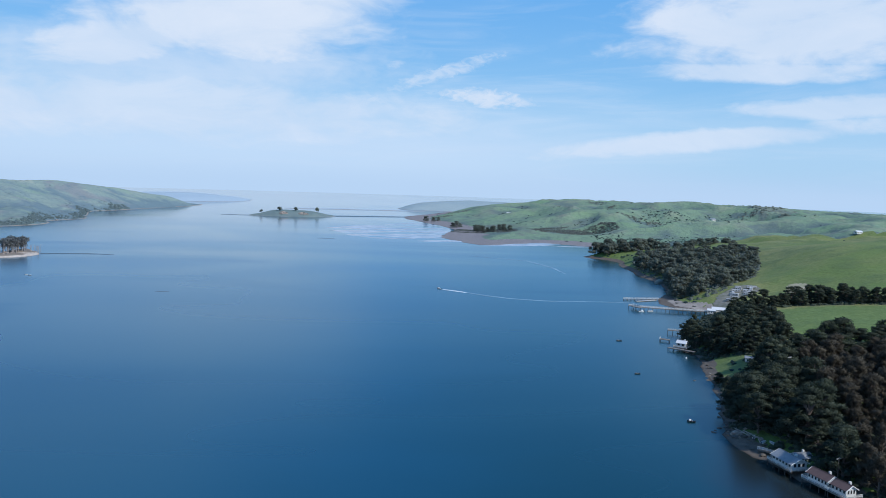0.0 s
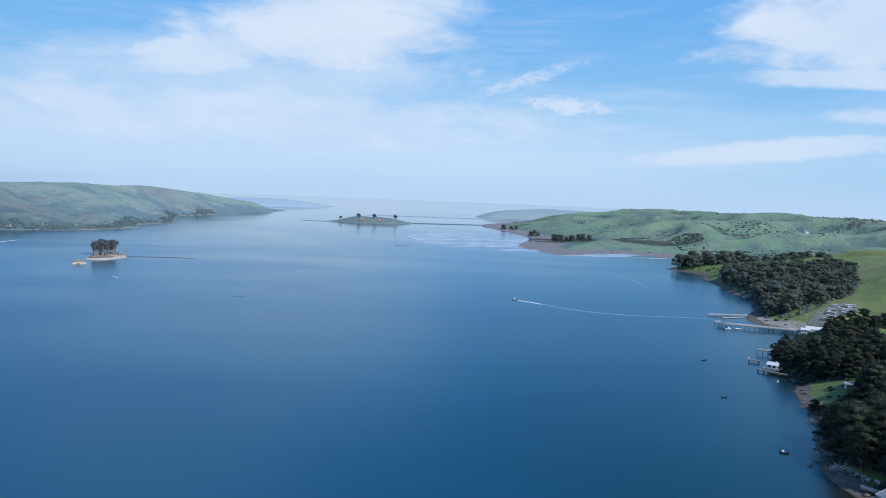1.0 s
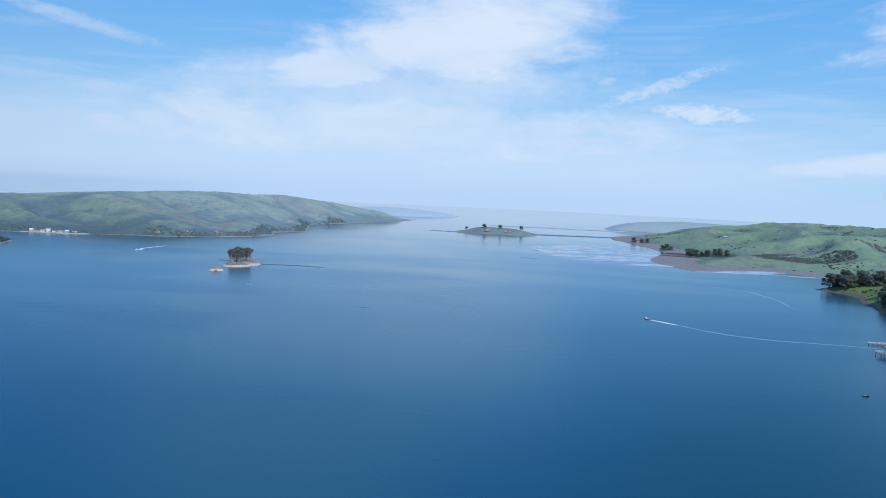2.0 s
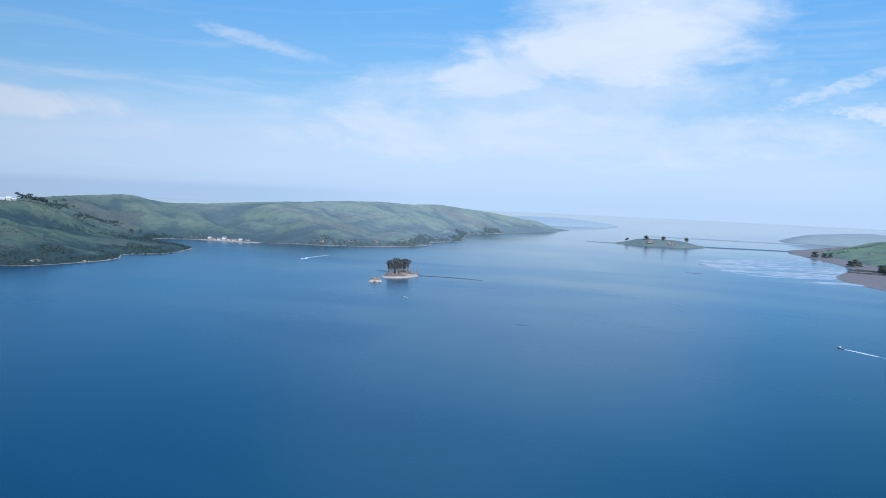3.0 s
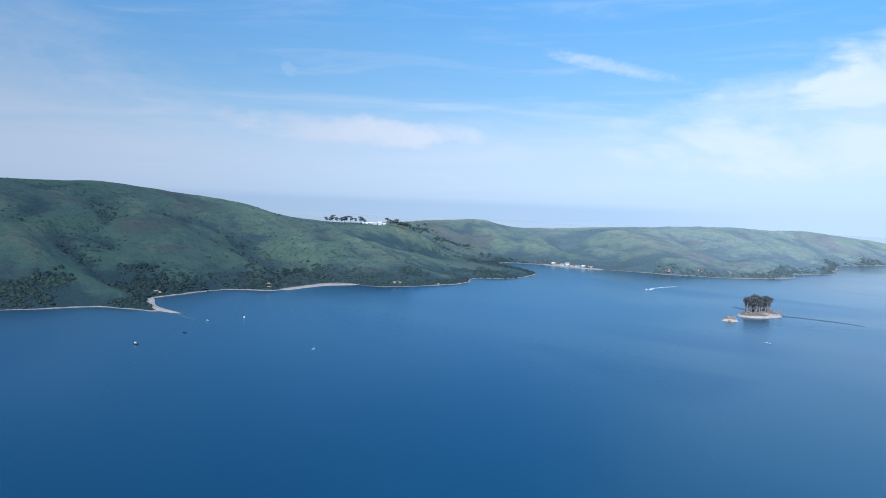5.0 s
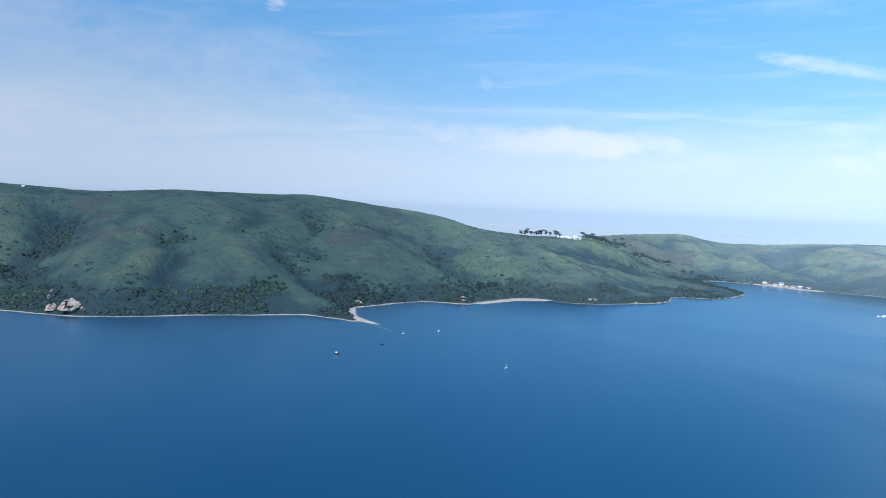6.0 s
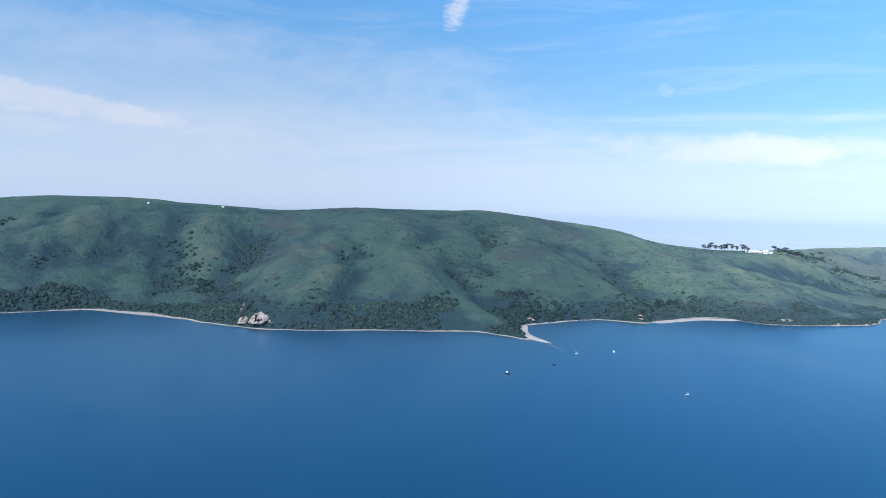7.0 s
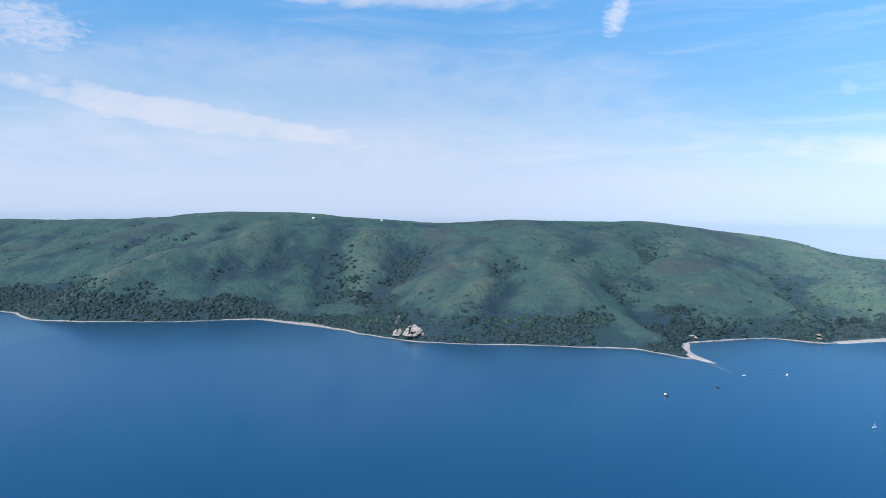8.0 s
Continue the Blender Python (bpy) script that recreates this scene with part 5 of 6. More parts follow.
jetty("pier", (164, 619), (229, 602), 2.6, 3.2, "long weathered timber pier on dark piles", ("front", "back"))
jetty("landing_stage", (158.5, 626), (164.5, 615), 2.7, 6.0, "broad timber landing stage with white railings at the pier end", ("front", "left", "back"))
jetty("floating_dock", (172, 663), (192, 673), 0.7, 2.2, "pale floating boarding dock by the boat ramp", (), 0.8, CONCRETE)
jetty("launch_dock", (163, 671), (196, 676), 1.2, 1.4, "dark narrow timber dock beside the boat ramp", ("back",), 1.4)
jetty("dock", (158, 521), (171, 517), 2.8, 2.4, "bare timber dock frame on tall piles", ("front",), 3.0)
jetty("dock", (145.5, 495), (151, 492), 1.6, 3.0, "small timber landing stage on piles", ("left",), 2.0)
jetty("boathouse_walkway", (143, 468), (156, 457), 1.7, 2.4, "low timber walkway along the boathouse", (), 2.0)
jetty("dock", (123.5, 284), (128.5, 279), 2.4, 2.2, "timber gangway beside the waterfront house", ("front",), 2.4)


def shed(name, x, y, z, turn, length, width, low, high, roof_mat, label, category="house", group=""):
    root = thing(name, pose(x, y, z, 0, 0, turn), label, category, group)
    part("wall", shell(length, width, low, high), WHITE_PAINT, root)
    part("roof", gable_roof(length, width, low, high, 0.35, 0.14), roof_mat, root)
    for k in range(3):
        window(root, (k - 1) * length * 0.3, -width / 2 - 0.02, low * 0.55, length * 0.14, low * 0.36, "x")
    window(root, length / 2 + 0.02, 0, low * 0.55, width * 0.25, low * 0.36, "y")
    window(root, -length / 2 - 0.02, 0, low * 0.55, width * 0.25, low * 0.36, "y")
    bm = bmesh.new()
    box(bm, length * 0.42, length * 0.49, -width / 2 - 0.06, -width / 2 + 0.02, 0.0, 2.0)
    part("door", bm, WOOD, root)
    return root


E_ = east.height
shed("pier_shop", 226, 611, float(E_(226, 611)) - 0.3, -20, 11, 7, 3.0, 4.6, WHITE_ROOF, "white shop building at the foot of the pier")
shed("pier_shop", 217, 603, max(float(E_(217, 603)), 1.5), -20, 6, 5, 2.8, 3.9, WHITE_ROOF, "small white kiosk with a pale roof beside the pier")
shed("cottage", 614, 1127, float(E_(614, 1127)) - 0.3, 15, 10, 7, 3.2, 5.0, WHITE_ROOF, "lone white farmhouse on the green pasture hill")
shed("cottage", 565, 1600, float(E_(565, 1600)) - 0.3, 40, 16, 8, 4.0, 6.0, GREY_ROOF, "small pale farm building on the pasture")
shed("cottage", 175, 2010, float(E_(175, 2010)) - 0.3, 20, 11, 6, 3.0, 4.4, WHITE_ROOF, "distant white farm building on the far pasture")
shed("cottage", 168, 402, float(E_(168, 402)) - 0.2, -20, 7, 3.6, 2.2, 3.0, GREY_ROOF, "small low grey-roofed cabin beside the shore lawn")

# hilltop ranch
for k, (across, back, length, width, low, high) in enumerate(((-17, 2, 7, 5, 2.4, 3.8), (-9.5, 5, 6, 5, 2.2, 4.2), (-3, 0, 7, 5, 2.2, 3.6), (5.5, -4, 7, 6, 3.8, 6.0), (13, 3, 6, 4, 2.2, 3.4), (-23, 6, 4, 3.5, 2.0, 3.0))):
    x, y = by_ranch(across, back)
    shed("ranch_building", x, y, float(west.height(x, y)) - 0.3, 57 + 4 * (k % 3), length, width, low, high, WHITE_ROOF, "white ranch building with a pale roof on the hilltop", "house", "buildings of the hilltop ranch")
# buildings by the north cove
for k, (x, y, turn) in enumerate(((-1026, 1112, 30), (-1016, 1114, 20), (-1007, 1117, 25), (-997, 1119, 15), (-988, 1122, 35), (-978, 1125, 20), (-968, 1129, 20), (-956, 1134, 30), (-1003, 1125, 40))):
    z = max(float(west.height(x, y)) - 0.3, 0.4)
    shed("cove_cottage", x, y, z, turn, 6 + k % 3, 4.5, 2.6, 3.9, (WHITE_ROOF, BROWN_ROOF, GREY_ROOF)[k % 3], "small white cottage at the edge of the north cove", "house", "cottages of the north cove")
for x, y in ((-1330, -139), (-1334, -27)):
    shed("hilltop_shed", x, y, float(west.height(x, y)) - 0.3, 80, 3.6, 2.4, 1.8, 2.4, WHITE_ROOF, "small white shed near the ridge top", "shed")

# ---- boats ----
def hull_mesh(length, beam, depth, stern=0.7):
    bm = bmesh.new()
    rings = []
    for k in range(9):
        u = k / 8
        half = beam / 2 * (stern + (1 - stern) * math.sin(min(u * 2.2, 1) * math.pi / 2)) * (1 - max(0, (u - 0.45) / 0.55) ** 2.2)
        x = -length / 2 + length * u
        sheer = depth * (0.72 + 0.28 * u * u)
        half = max(half, 0.02)
        rings.append([bm.verts.new(v) for v in ((x, -half, sheer), (x, -half * 0.8, 0.1), (x, 0, -0.25 * depth * (1 - 0.5 * u)), (x, half * 0.8, 0.1), (x, half, sheer),
                                                (x, half * 0.88, sheer - 0.03), (x, half * 0.7, sheer * 0.45), (x, -half * 0.7, sheer * 0.45), (x, -half * 0.88, sheer - 0.03))])
    for a, b in zip(rings, rings[1:]):
        for i in range(9):
            bm.faces.new((a[i], a[(i + 1) % 9], b[(i + 1) % 9], b[i]))
    bm.faces.new(rings[0][::-1])
    bm.faces.new(rings[-1])
    bmesh.ops.recalc_face_normals(bm, faces=bm.faces)
    return bm


def boat(name, x, y, turn, length, beam, label, mast=0.0, cabin=True, dark=False, group=""):
    root = thing(name, pose(x, y, 0.12, 0, 0, turn), label, "boat", group)
    part("hull", hull_mesh(length, beam, beam * 0.45), HULL_DARK if dark else HULL, root)
    bm = bmesh.new()
    for k in (-0.22, 0.08):
        box(bm, length * k - 0.14, length * k + 0.14, -beam * 0.36, beam * 0.36, beam * 0.26, beam * 0.30)
    part("thwart", bm, DECK, root)
    if cabin:
        bm = bmesh.new()
        box(bm, -length * 0.05, length * 0.26, -beam * 0.3, beam * 0.3, beam * 0.25, beam * 0.85, 0.12)
        cab = part("cabin", bm, HULL, root)
        bm = bmesh.new()
        box(bm, length * 0.262, length * 0.272, -beam * 0.24, beam * 0.24, beam * 0.55, beam * 0.78)
        part("windscreen", bm, GLASS, cab, "dark cabin windscreen")
    if mast:
        bm = bmesh.new()
        limb(bm, (length * 0.1, 0, beam * 0.2), (length * 0.1, 0, mast), 0.09, 0.05, 6)
        spar = part("mast", bm, HULL, root)
        bm = bmesh.new()
        limb(bm, (length * 0.1, 0, 1.7), (-length * 0.38, 0, 1.6), 0.06, 0.05, 6)
        part("boom", bm, HULL, spar)
    else:
        bm = bmesh.new()
        box(bm, -length / 2 - 0.4, -length / 2 - 0.05, -0.2, 0.2, -0.2, beam * 0.5, 0.05)
        part("outboard_motor", bm, HULL_DARK, root, "dark outboard motor")
    return root


MOORED = "boats moored off the sand spit"
boat("moored_boat", -606, 247, 205, 4.6, 1.8, "dark-hulled boat with a white cabin moored in open water", 0, True, True, MOORED)
boat("moored_boat", -684, 363, 150, 4.2, 1.7, "white open boat moored off the spit", 0, True, False, MOORED)
boat("moored_sailboat", -533, 351, 100, 2.8, 1.1, "small white sailboat with a bare mast at its mooring", 2.9, False, False, MOORED)
boat("moored_boat", -635, 293, 30, 3.4, 1.4, "small dark blue skiff moored off the spit", 0, False, True, MOORED)
boat("moored_sailboat", -680, 328, 100, 3.0, 1.2, "grey sailing dinghy with a short bare mast", 1.8, False, False, MOORED)
boat("motorboat", -0.5, 705.2, 145, 4.6, 1.7, "white motorboat running and trailing a long wake", 0, True)
boat("motorboat", -694, 951, 250, 4.8, 1.8, "small white motorboat turning near the far shore", 0, True)
boat("skiff", -386, 711, 20, 2.6, 1.2, "small white skiff at anchor near the island", 0, False)
boat("skiff", -381, 708, 60, 2.4, 1.1, "second white skiff at anchor near the island", 0, False)
boat("skiff", 110, 322, 170, 3.2, 1.3, "dark weathered skiff moored off the wooded shore", 0, True, True)
boat("skiff", 108, 404, 10, 2.8, 1.1, "dark low rowing boat lying on the water", 0, False, True)
boat("skiff", 118, 491, 10, 3.2, 1.2, "dark low rowing boat off the boathouse", 0, False, True)
boat("skiff", 163, 610, 20, 5.0, 1.8, "white skiff tied up at the pier head", 0, True)
boat("skiff", 171, 612, 10, 4.6, 1.7, "white open boat tied up beside the pier", 0, False)


def buoy(x, y):
    bm = bmesh.new()
    bmesh.ops.create_uvsphere(bm, u_segments=10, v_segments=7, radius=0.55, matrix=Matrix.Translation((0, 0, 0.25)))
    bmesh.ops.create_cone(bm, segments=8, radius1=0.12, radius2=0.08, depth=0.5, cap_ends=True, matrix=Matrix.Translation((0, 0, 0.9)))
    mesh = bpy.data.meshes.new("buoy")
    bm.to_mesh(mesh)
    bm.free()
    mesh.materials.append(HULL)
    tagged(new("mooring_buoy", mesh), "round white mooring buoy floating near the shore", "buoy").location = (x, y, 0)


buoy(147, 445)


def wake(points, widths, name, label, mat, torn):
    """A ragged strip of foam just above the water, its edges broken up."""
    p = np.array(points, float)
    t = np.linspace(0, len(p) - 1, 26 * len(p))
    x, y = np.interp(t, range(len(p)), p[:, 0]), np.interp(t, range(len(p)), p[:, 1])
    for _ in range(18):
        x[1:-1], y[1:-1] = (x[:-2] + x[1:-1] + x[2:]) / 3, (y[:-2] + y[1:-1] + y[2:]) / 3
    w = np.interp(t, range(len(p)), widths)
    dx, dy = np.gradient(x), np.gradient(y)
    d = np.hypot(dx, dy) + 1e-9
    rr = np.random.default_rng(8)
    bm = bmesh.new()
    last = None
    for k in range(len(t)):
        a, b = w[k] * rr.uniform(0.25, 0.6), w[k] * rr.uniform(0.25, 0.6)
        pair = (bm.verts.new((x[k] - dy[k] / d[k] * a, y[k] + dx[k] / d[k] * a, 0.06)), bm.verts.new((x[k] + dy[k] / d[k] * b, y[k] - dx[k] / d[k] * b, 0.06)))
        if last and rr.uniform() < 1.05 - torn * k / len(t):
            bm.faces.new((last[0], last[1], pair[1], pair[0]))
        last = pair
    loose = [v for v in bm.verts if not v.link_faces]
    bmesh.ops.delete(bm, geom=loose, context="VERTS")
    mesh = bpy.data.meshes.new(name)
    bm.to_mesh(mesh)
    bm.free()
    mesh.materials.append(mat)
    tagged(new(name, mesh), label, "wake", kind="stuff")


LANE = simple("smoothed_wake_water", (0.170, 0.290, 0.390), 0.22, 0.0, (0.110, 0.215, 0.320), 0.03)
wake(((3, 702), (12, 696), (24, 686.5)), (3.0, 4.4, 3.4), "boat_wake", "bright white foam close behind the motorboat", FOAM, 0.1)
wake(((24, 686.5), (42, 670.5), (64, 657), (94, 650.5), (143, 656), (165, 655)), (4.0, 4.2, 4.4, 4.4, 3.6, 1.5), "wake_lane", "long pale lane that the motorboat left on the water", LANE, 0.0)
wake(((40, 1030), (73, 1011), (112, 988), (135, 915), (141, 855)), (1.5, 4.0, 5.0, 4.0, 1.5), "wake_lane", "faint curved lane of an older wake", LANE, 0.0)
wake(((-690, 953), (-703, 974), (-705, 1006), (-708, 1037)), (5.0, 6.0, 5.0, 3.0), "boat_wake", "short curved foam wake near the far shore", FOAM, 0.35)

# ---- tidal flats, shoals ----
def bar_profile(x, y, sd):
    streaks = fbm(x * 0.28 + 0.16 * y, y * 1.5 - 0.4 * x, 26.0, 66, 3)
    return np.clip(streaks + 0.04, -0.4, 0.5) * 1.3 * np.clip(sd / 10, 0, 1) - 0.05


flats = Land("tidal_flats_ground", ((-225, 1545), (-190, 1400), (-135, 1300), (-56, 1258), (45, 1222), (60, 1260), (5, 1370), (20, 1520), (15, 1620), (-62, 1850), (-110, 1700)), 5.0, bar_profile, MUD,
             "pale wet mud bars and channels of the tidal flats", "mudflat", 6.0)
mud_bar = Land("mud_bar_ground", ((36, 1228), (90, 1206), (160, 1232), (235, 1228), (248, 1246), (170, 1296), (80, 1228)), 4.0, bar_profile, MUD, "pale wet mud along the edge of the marsh", "mudflat", 5.0)
for k, (x, y, a, b) in enumerate(((-188, 1252, 16, 5), (-197, 1432, 15, 5), (-232, 637, 7, 2.5))):
    Land("shoal_ground", ((x - a, y), (x - a / 2, y + b), (x + a / 2, y + b * 0.8), (x + a, y), (x + a / 2, y - b * 0.7), (x - a / 2, y - b)), 2.0, lambda x_, y_, sd: np.minimum(sd * 0.1, 0.22), SHOAL,
         "low dark shoal just breaking the surface", "shoal", 1.0)

# ---- rocks and pale cliffs ----
def rock_mesh(seed, flat=0.65):
    bm = bmesh.new()
    bmesh.ops.create_icosphere(bm, subdivisions=2, radius=1.0)
    for v in bm.verts:
        n = noise.fractal(v.co * 1.1 + Vector((seed * 7.3, 0, 0)), 1.0, 2.0, 4)
        v.co *= 1 + 0.42 * n
        v.co.z *= flat
    mesh = bpy.data.meshes.new("rock")
    bm.to_mesh(mesh)
    bm.free()
    mesh.materials.append(ROCK)
    return mesh


rocks = [rock_mesh(k) for k in range(4)]
lines = (((126, 325), (121, 302), 16, 3.2), ((121, 302), (127, 282), 14, 3.0), ((135, 356), (126, 325), 10, 2.4), ((152, 425), (142, 387), 10, 2.4), ((231, 806), (225, 863), 8, 3.0))
for (ax, ay), (bx, by), n, wide in lines:
    for k in range(n):
        u = (k + g.uniform(0, 1)) / n
        x, y = ax + (bx - ax) * u + g.normal() * wide, ay + (by - ay) * u + g.normal() * wide
        s = float(g.uniform(0.35, 1.5))
        ob = tagged(new("shore_rock", rocks[k % 4]), "dark weathered boulder on the muddy shore", "rock", "boulders along the shore")
        ob.matrix_world = Matrix.LocRotScale((x, y, max(float(E_(x, y)), -0.3) + 0.05), Euler((g.uniform(-0.3, 0.3), g.uniform(-0.3, 0.3), g.uniform(0, 6.28))), (s * 1.2, s, s * 0.8))


OUTCROP = simple("lichened_outcrop", (0.24, 0.25, 0.21), 0.9, 0.0, (0.15, 0.165, 0.14), 0.3, 0.4)
mesh = rock_mesh(9, 0.7)
mesh.materials[0] = OUTCROP
ob = tagged(new("shore_outcrop", mesh), "grey-green rounded rock outcrop at the water's edge", "rock")
ob.matrix_world = pose(230, 795, 0.6, 0, 0, 40) @ Matrix.Diagonal((6.5, 5.0, 5.5, 1.0))
pale_rocks = [mesh.copy() for mesh in rocks]
for mesh in pale_rocks:
    mesh.materials[0] = CLIFF
for k in range(34):
    around = isle if k % 3 else skerry
    cx, cy, rx, ry = (-486.0, 884.0, 18.0, 38.0) if k % 3 else (-474.0, 800.0, 6.0, 6.0)
    a = g.uniform(0, 6.28)
    x, y = cx + rx * g.uniform(0.5, 1.0) * math.cos(a), cy + ry * g.uniform(0.5, 1.0) * math.sin(a)
    if float(around.inside(x, y)) < 0.3:
        continue
    s = float(g.uniform(0.6, 1.7))
    ob = tagged(new("island_boulder", pale_rocks[k % 4]), "pale weathered boulder on the rocky island", "rock", "boulders on the island")
    ob.matrix_world = Matrix.LocRotScale((x, y, float(around.height(x, y)) + 0.1), Euler((0, 0, g.uniform(0, 6.28))), (s * 1.3, s, s * 0.9))


# tan boulders heaped on the bank beside the waterfront house
for k, (x, y, s) in enumerate(((122.4, 302.6, 1.7), (123.6, 301.2, 1.2), (124.8, 302.4, 0.9), (127.0, 305.2, 0.9), (121.0, 304.0, 1.0), (125.0, 297.4, 0.8), (127.8, 291.4, 1.0), (122.0, 298.2, 0.7), (120.6, 307.0, 0.6))):
    ob = tagged(new("bank_boulder", pale_rocks[k % 4]), "pale tan boulder on the muddy bank", "rock", "boulders on the bank")
    ob.matrix_world = Matrix.LocRotScale((x, y, float(E_(x, y)) + 0.25 * s), Euler((0.2, 0.1 * k, 0.9 * k)), (s * 1.2, s, s))


def cliff(x, y, turn, width, high, seed, land, label):
    """A bare eroded scarp: a leaning slab of ribs and gullies set into the bank."""
    bm = bmesh.new()
    nx, nz = 30, 12
    grid = []
    for i in range(nx + 1):
        u = i / nx * 2 - 1
        top = 0.7 * high * max(0.04, (1 - abs(u) ** 2.2)) * (0.8 + 0.22 * noise.fractal(Vector((u * 3.2, seed * 5.7, 0)), 0.7, 2.0, 4))
        row = []
        for k in range(nz + 1):
            v = k / nz
            rib = noise.fractal(Vector((u * width * 0.22, v * high * 0.35, seed * 3.1)), 0.7, 2.1, 5)
            row.append(bm.verts.new((u * width / 2 + 0.4 * rib, -top * (1 - v) * 1.5 + 1.5 + 0.9 * rib, top * v - 0.6 + 0.3 * rib)))
        row.append(bm.verts.new((u * width / 2, 4.0, top * 0.85 - 1.5)))
        row.append(bm.verts.new((u * width / 2, 4.0, -1.0)))
        grid.append(row)
    for a, b in zip(grid, grid[1:]):
        for p, q, r, s in zip(a, b, b[1:], a[1:]):
            # turf and bushes still cover part of the face
            if noise.fractal(Vector((p.co.x * 0.3, p.co.z * 0.4, seed * 9.7)), 0.8, 2.0, 3) > -0.16:
                bm.faces.new((p, q, r, s))
    for row in (grid[0], grid[-1]):
        bm.faces.new(row)
    bmesh.ops.recalc_face_normals(bm, faces=bm.faces)
    mesh = bpy.data.meshes.new("cliff")
    bm.to_mesh(mesh)
    bm.free()
    mesh.materials.append(CLIFF)
    ob = tagged(new("cliff_face", mesh), label, "cliff", kind="structure")
    ob.matrix_world = pose(x, y, max(float(land.height(x, y)), 0.0), 0, 0, turn)


PALE = "bare pale tan eroded cliff above the beach"
cliff(-829, 58, 60, 28, 15, 1, west, PALE)
cliff(-838, 42, 70, 14, 10, 2, west, PALE)
cliff(-866, 40, 75, 6, 14, 3, west, "narrow pale landslip scar in the wooded bank")
cliff(-862, 470, 80, 11, 8, 4, west, PALE)
cliff(-853, 338, 40, 12, 5, 5, west, PALE)
cliff(-836, 1196, 40, 12, 8, 6, west, PALE)
cliff(-800, 1238, 50, 14, 8, 7, west, PALE)
cliff(-768, 1272, 50, 12, 6, 8, west, PALE)
cliff(-1018, 1112, 15, 22, 8, 9, west, PALE)
cliff(-980, 1124, 20, 26, 6, 10, west, PALE)
cliff(-846, 640, 85, 20, 5, 12, west, PALE)
cliff(-836, 700, 88, 16, 4, 13, west, PALE)
cliff(-742, 1480, 80, 14, 5, 14, west, PALE)
cliff(-392, 1900, 0, 26, 11, 15, islet, "pale eroded bluff of the low islet")
cliff(-345, 1902, 10, 30, 10, 16, islet, "pale eroded bluff of the low islet")

# ---- camp ground and poles ----
def caravan(x, y, turn, length):
    root = thing("camper_van", pose(x, y, float(E_(x, y)), 0, 0, turn), "white camper van parked on the gravel above the pier", "vehicle", "parked vehicles above the pier")
    bm = bmesh.new()
    box(bm, -length / 2, length / 2, -1.15, 1.15, 0.5, 2.4, 0.2)
    body = part("body", bm, VAN, root)
    bm = bmesh.new()
    for k in (-0.3, 0.0, 0.3):
        box(bm, length * k - 0.45, length * k + 0.45, -1.17, -1.152, 1.4, 1.9)
    part("window", bm, GLASS, body, "dark side window")
    for sx in (-0.3, 0.3):
        for sy in (-1, 1):
            bm = bmesh.new()
            bmesh.ops.create_cone(bm, segments=12, radius1=0.38, radius2=0.38, depth=0.25, cap_ends=True, matrix=pose(sx * length, sy * 1.0, 0.38, 90))
            part("wheel", bm, TYRE, root)


for row_ in range(7):
    for column in range(2 if row_ > 1 else 1):
        x = 240 + 3.2 * row_ + 9.4 * column + g.uniform(-1.6, 1.6)
        y = 626 + 5.4 * row_ - 3.0 * column + g.uniform(-1.2, 1.2)
        caravan(x, y, -22 + g.uniform(-16, 16) + (80 if (row_ + 2 * column) % 4 == 3 else 0), g.uniform(4.6, 8.6))


def utility_pole(x, y, turn, tall):
    root = thing("utility_pole", pose(x, y, float(E_(x, y)) - 0.3, 0, 0, turn), "timber utility pole with a pale crossarm rising from the trees", "pole", "utility poles along the shore")
    bm = bmesh.new()
    limb(bm, (0, 0, 0), (0, 0, tall), 0.17, 0.12, 8)
    part("pole", bm, BARK, root)
    bm = bmesh.new()
    box(bm, -1.3, 1.3, -0.1, 0.1, tall - 0.7, tall - 0.45, 0.02)
    arm = part("crossarm", bm, CONCRETE, root, "pale weathered crossarm")
    for k in (-1.1, -0.4, 0.4, 1.1):
        bm = bmesh.new()
        limb(bm, (k, 0, tall - 0.45), (k, 0, tall - 0.15), 0.08, 0.05, 6)
        part("insulator", bm, WHITE_PAINT, arm)


utility_pole(131, 303, 30, 14.0)
utility_pole(136.5, 251, 30, 11.5)
utility_pole(158, 338, 30, 17.0)

def draped(name, corners, land, lift, mat, label, category, cell=2.5):
    """A thin ground patch that follows the land under it."""
    p = rounded(corners, 5)
    xs, ys = np.arange(p[:, 0].min(), p[:, 0].max() + cell, cell), np.arange(p[:, 1].min(), p[:, 1].max() + cell, cell)
    gx, gy = np.meshgrid(xs, ys)
    inside = shore_distance(gx, gy, p) + 1.5 * fbm(gx, gy, 9.0, 19) > 0
    gz = land.height(gx, gy) + lift
    bm = bmesh.new()
    made = {}
    for j in range(len(ys) - 1):
        for i in range(len(xs) - 1):
            if inside[j, i] and inside[j + 1, i] and inside[j, i + 1] and inside[j + 1, i + 1]:
                corner = []
                for a, b in ((j, i), (j, i + 1), (j + 1, i + 1), (j + 1, i)):
                    if (a, b) not in made:
                        made[a, b] = bm.verts.new((gx[a, b], gy[a, b], gz[a, b]))
                    corner.append(made[a, b])
                bm.faces.new(corner)
    mesh = bpy.data.meshes.new(name)
    bm.to_mesh(mesh)
    bm.free()
    mesh.materials.append(mat)
    tagged(new(name, mesh), label, category, kind="structure")


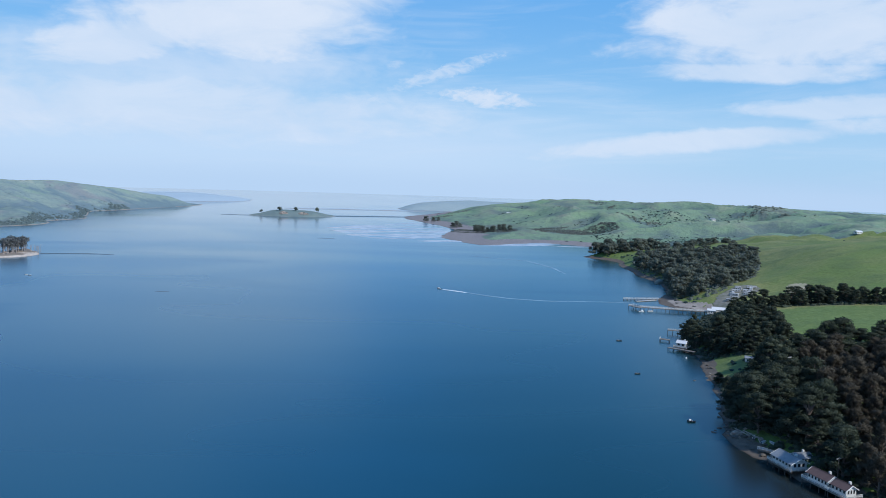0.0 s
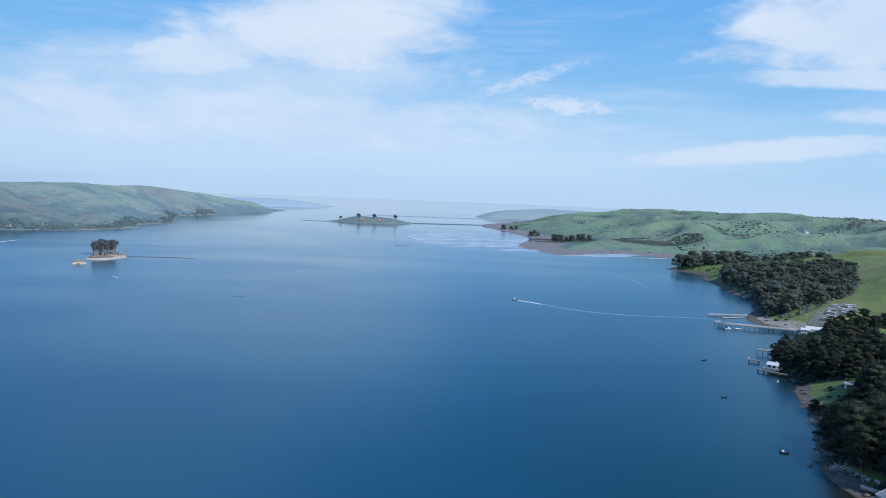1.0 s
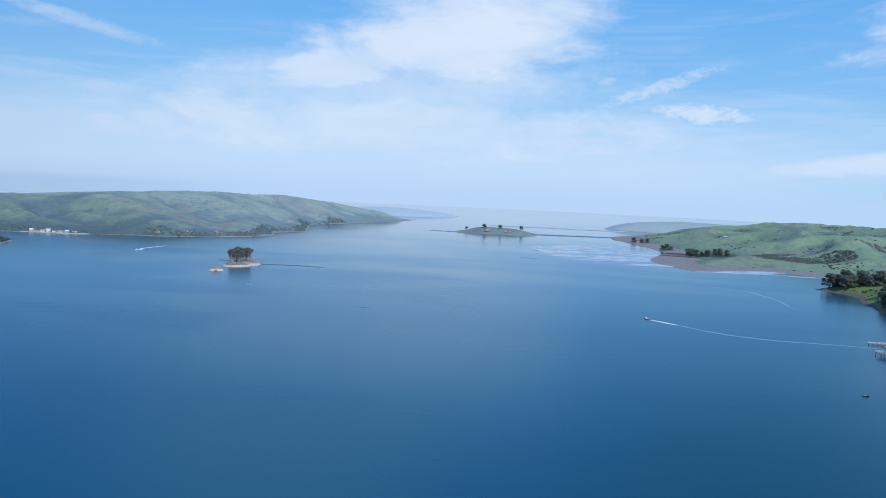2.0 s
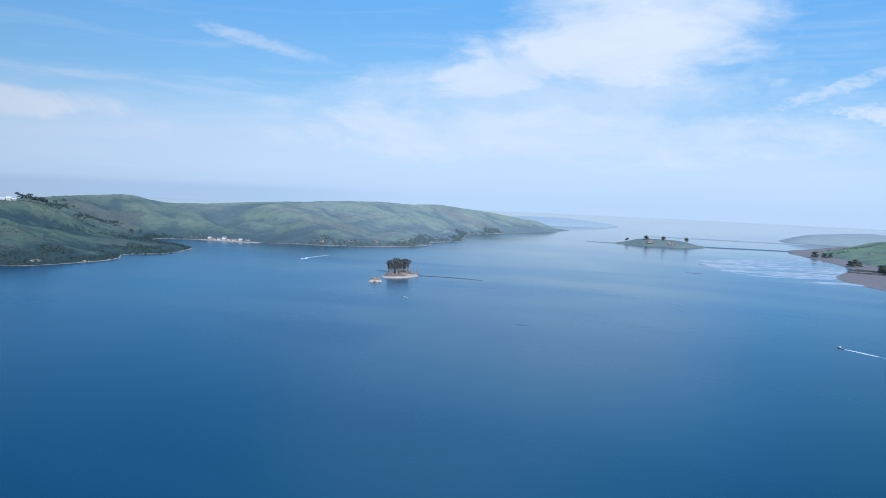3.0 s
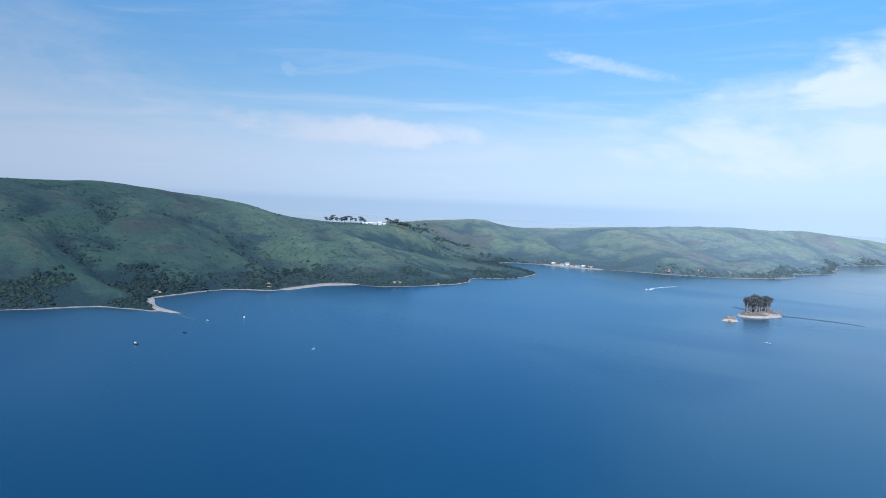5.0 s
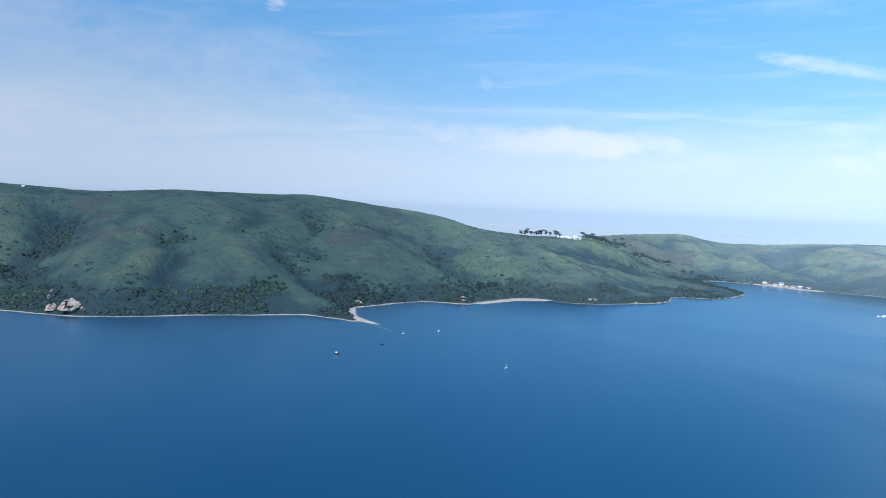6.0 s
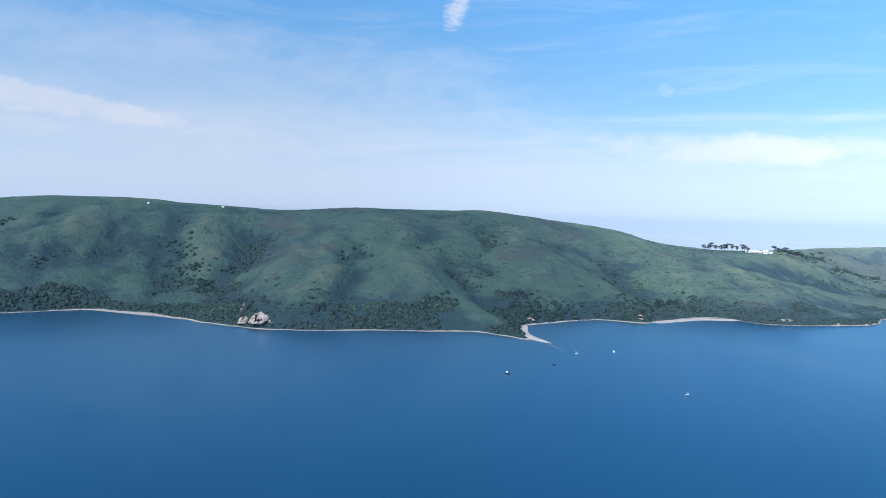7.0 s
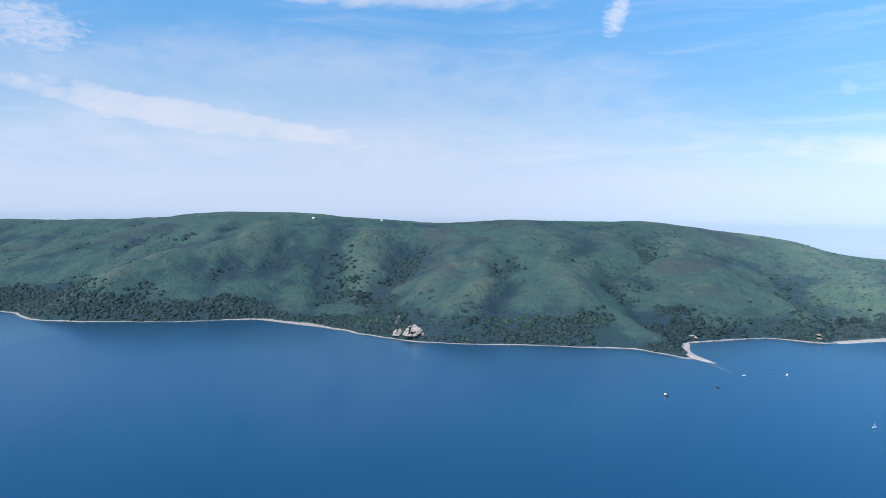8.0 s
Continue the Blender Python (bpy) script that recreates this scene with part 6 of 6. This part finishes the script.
draped("gravel_ground", ((226, 613), (242, 622), (262, 634), (276, 650), (278, 662), (266, 670), (252, 662), (238, 646), (224, 626)), east, 0.25, GRAVEL, "pale gravel parking area above the pier", "gravel")
draped("sand_ground", ((198, 644), (212, 624), (226, 616), (228, 634), (214, 652), (206, 672), (200, 670)), east, 0.2, SANDY, "tan sand and mud fan between pier and boat ramp", "beach")
FIELD = grass_land("field_grass", (0.108, 0.200, 0.052), (0.170, 0.230, 0.072), (0.120, 0.175, 0.058), (0.17, 0.14, 0.115), 0.5, 0.2)
draped("field_ground", ((212, 425), (222, 500), (232, 540), (262, 552), (300, 535), (352, 500), (360, 430), (300, 400), (250, 415)), east, 0.15, FIELD, "bright green field between the hedge and the grove", "field", 4.0)
EARTH = simple("bare_earth", (0.43, 0.37, 0.26), 0.95, 0.0, (0.27, 0.27, 0.15), 0.25)
draped("gravel_track_ground", ((284, 626), (293, 645), (301, 651), (309, 642), (305, 626), (293, 618)), east, 0.25, EARTH, "pale bare earth patch behind the hedge", "gravel")
for x, y, turn in ((127.5, 289, 40), (129.5, 286, 100), (126.0, 295, 70)):
    ob = boat("skiff", x, y, turn, 3.6, 1.5, "pale skiff drawn up on the muddy shore", 0, False, False, "skiffs on the shore")
    ob.location.z = float(E_(x, y)) + 0.3


# ---- driftwood on the near shore ----
def log(x, y, z, turn, tilt, length, thick):
    """A bleached fallen trunk with stubs of limbs."""
    bm = bmesh.new()
    limb(bm, (-length / 2, 0, 0), (length * 0.1, 0.12, 0.05), thick, thick * 0.8, 7)
    limb(bm, (length * 0.1, 0.12, 0.05), (length / 2, -0.1, 0.25), thick * 0.8, thick * 0.4, 7)
    for u, a in ((-0.1, 0.9), (0.15, -0.7), (0.3, 1.2)):
        limb(bm, (length * u, 0.05, 0.0), (length * (u + 0.16), a * 0.8, 0.7), thick * 0.4, thick * 0.15, 5)
    mesh = bpy.data.meshes.new("log")
    bm.to_mesh(mesh)
    bm.free()
    mesh.materials.append(DRIFTWOOD)
    ob = tagged(new("driftwood_log", mesh), "bleached fallen trunk lying on the muddy shore", "driftwood", "driftwood on the shore")
    ob.matrix_world = pose(x, y, z, 0, tilt, turn)


DRIFTWOOD = simple("bleached_driftwood", (0.52, 0.47, 0.41), 0.85, 0.0, (0.34, 0.30, 0.26), 1.0)
for x, y, turn, tilt, length, thick in ((123.5, 302, 100, -8, 5.5, 0.28), (125.0, 299, 60, -12, 4.0, 0.22), (124.4, 306, 130, -6, 4.6, 0.25), (127.0, 292, 80, -14, 4.8, 0.2), (128.6, 312, 110, -10, 3.6, 0.2), (126.2, 296, 20, -16, 3.2, 0.18), (125.4, 297.5, -60, 8, 8.5, 0.26), (126.4, 298.3, -60, 8, 8.0, 0.22), (127.2, 294.0, -20, 6, 3.4, 0.3), (137.5, 357, 95, -8, 4.0, 0.2), (147, 404, 70, -10, 3.8, 0.2)):
    log(x, y, float(E_(x, y)) + 0.2, turn, tilt, length, thick)
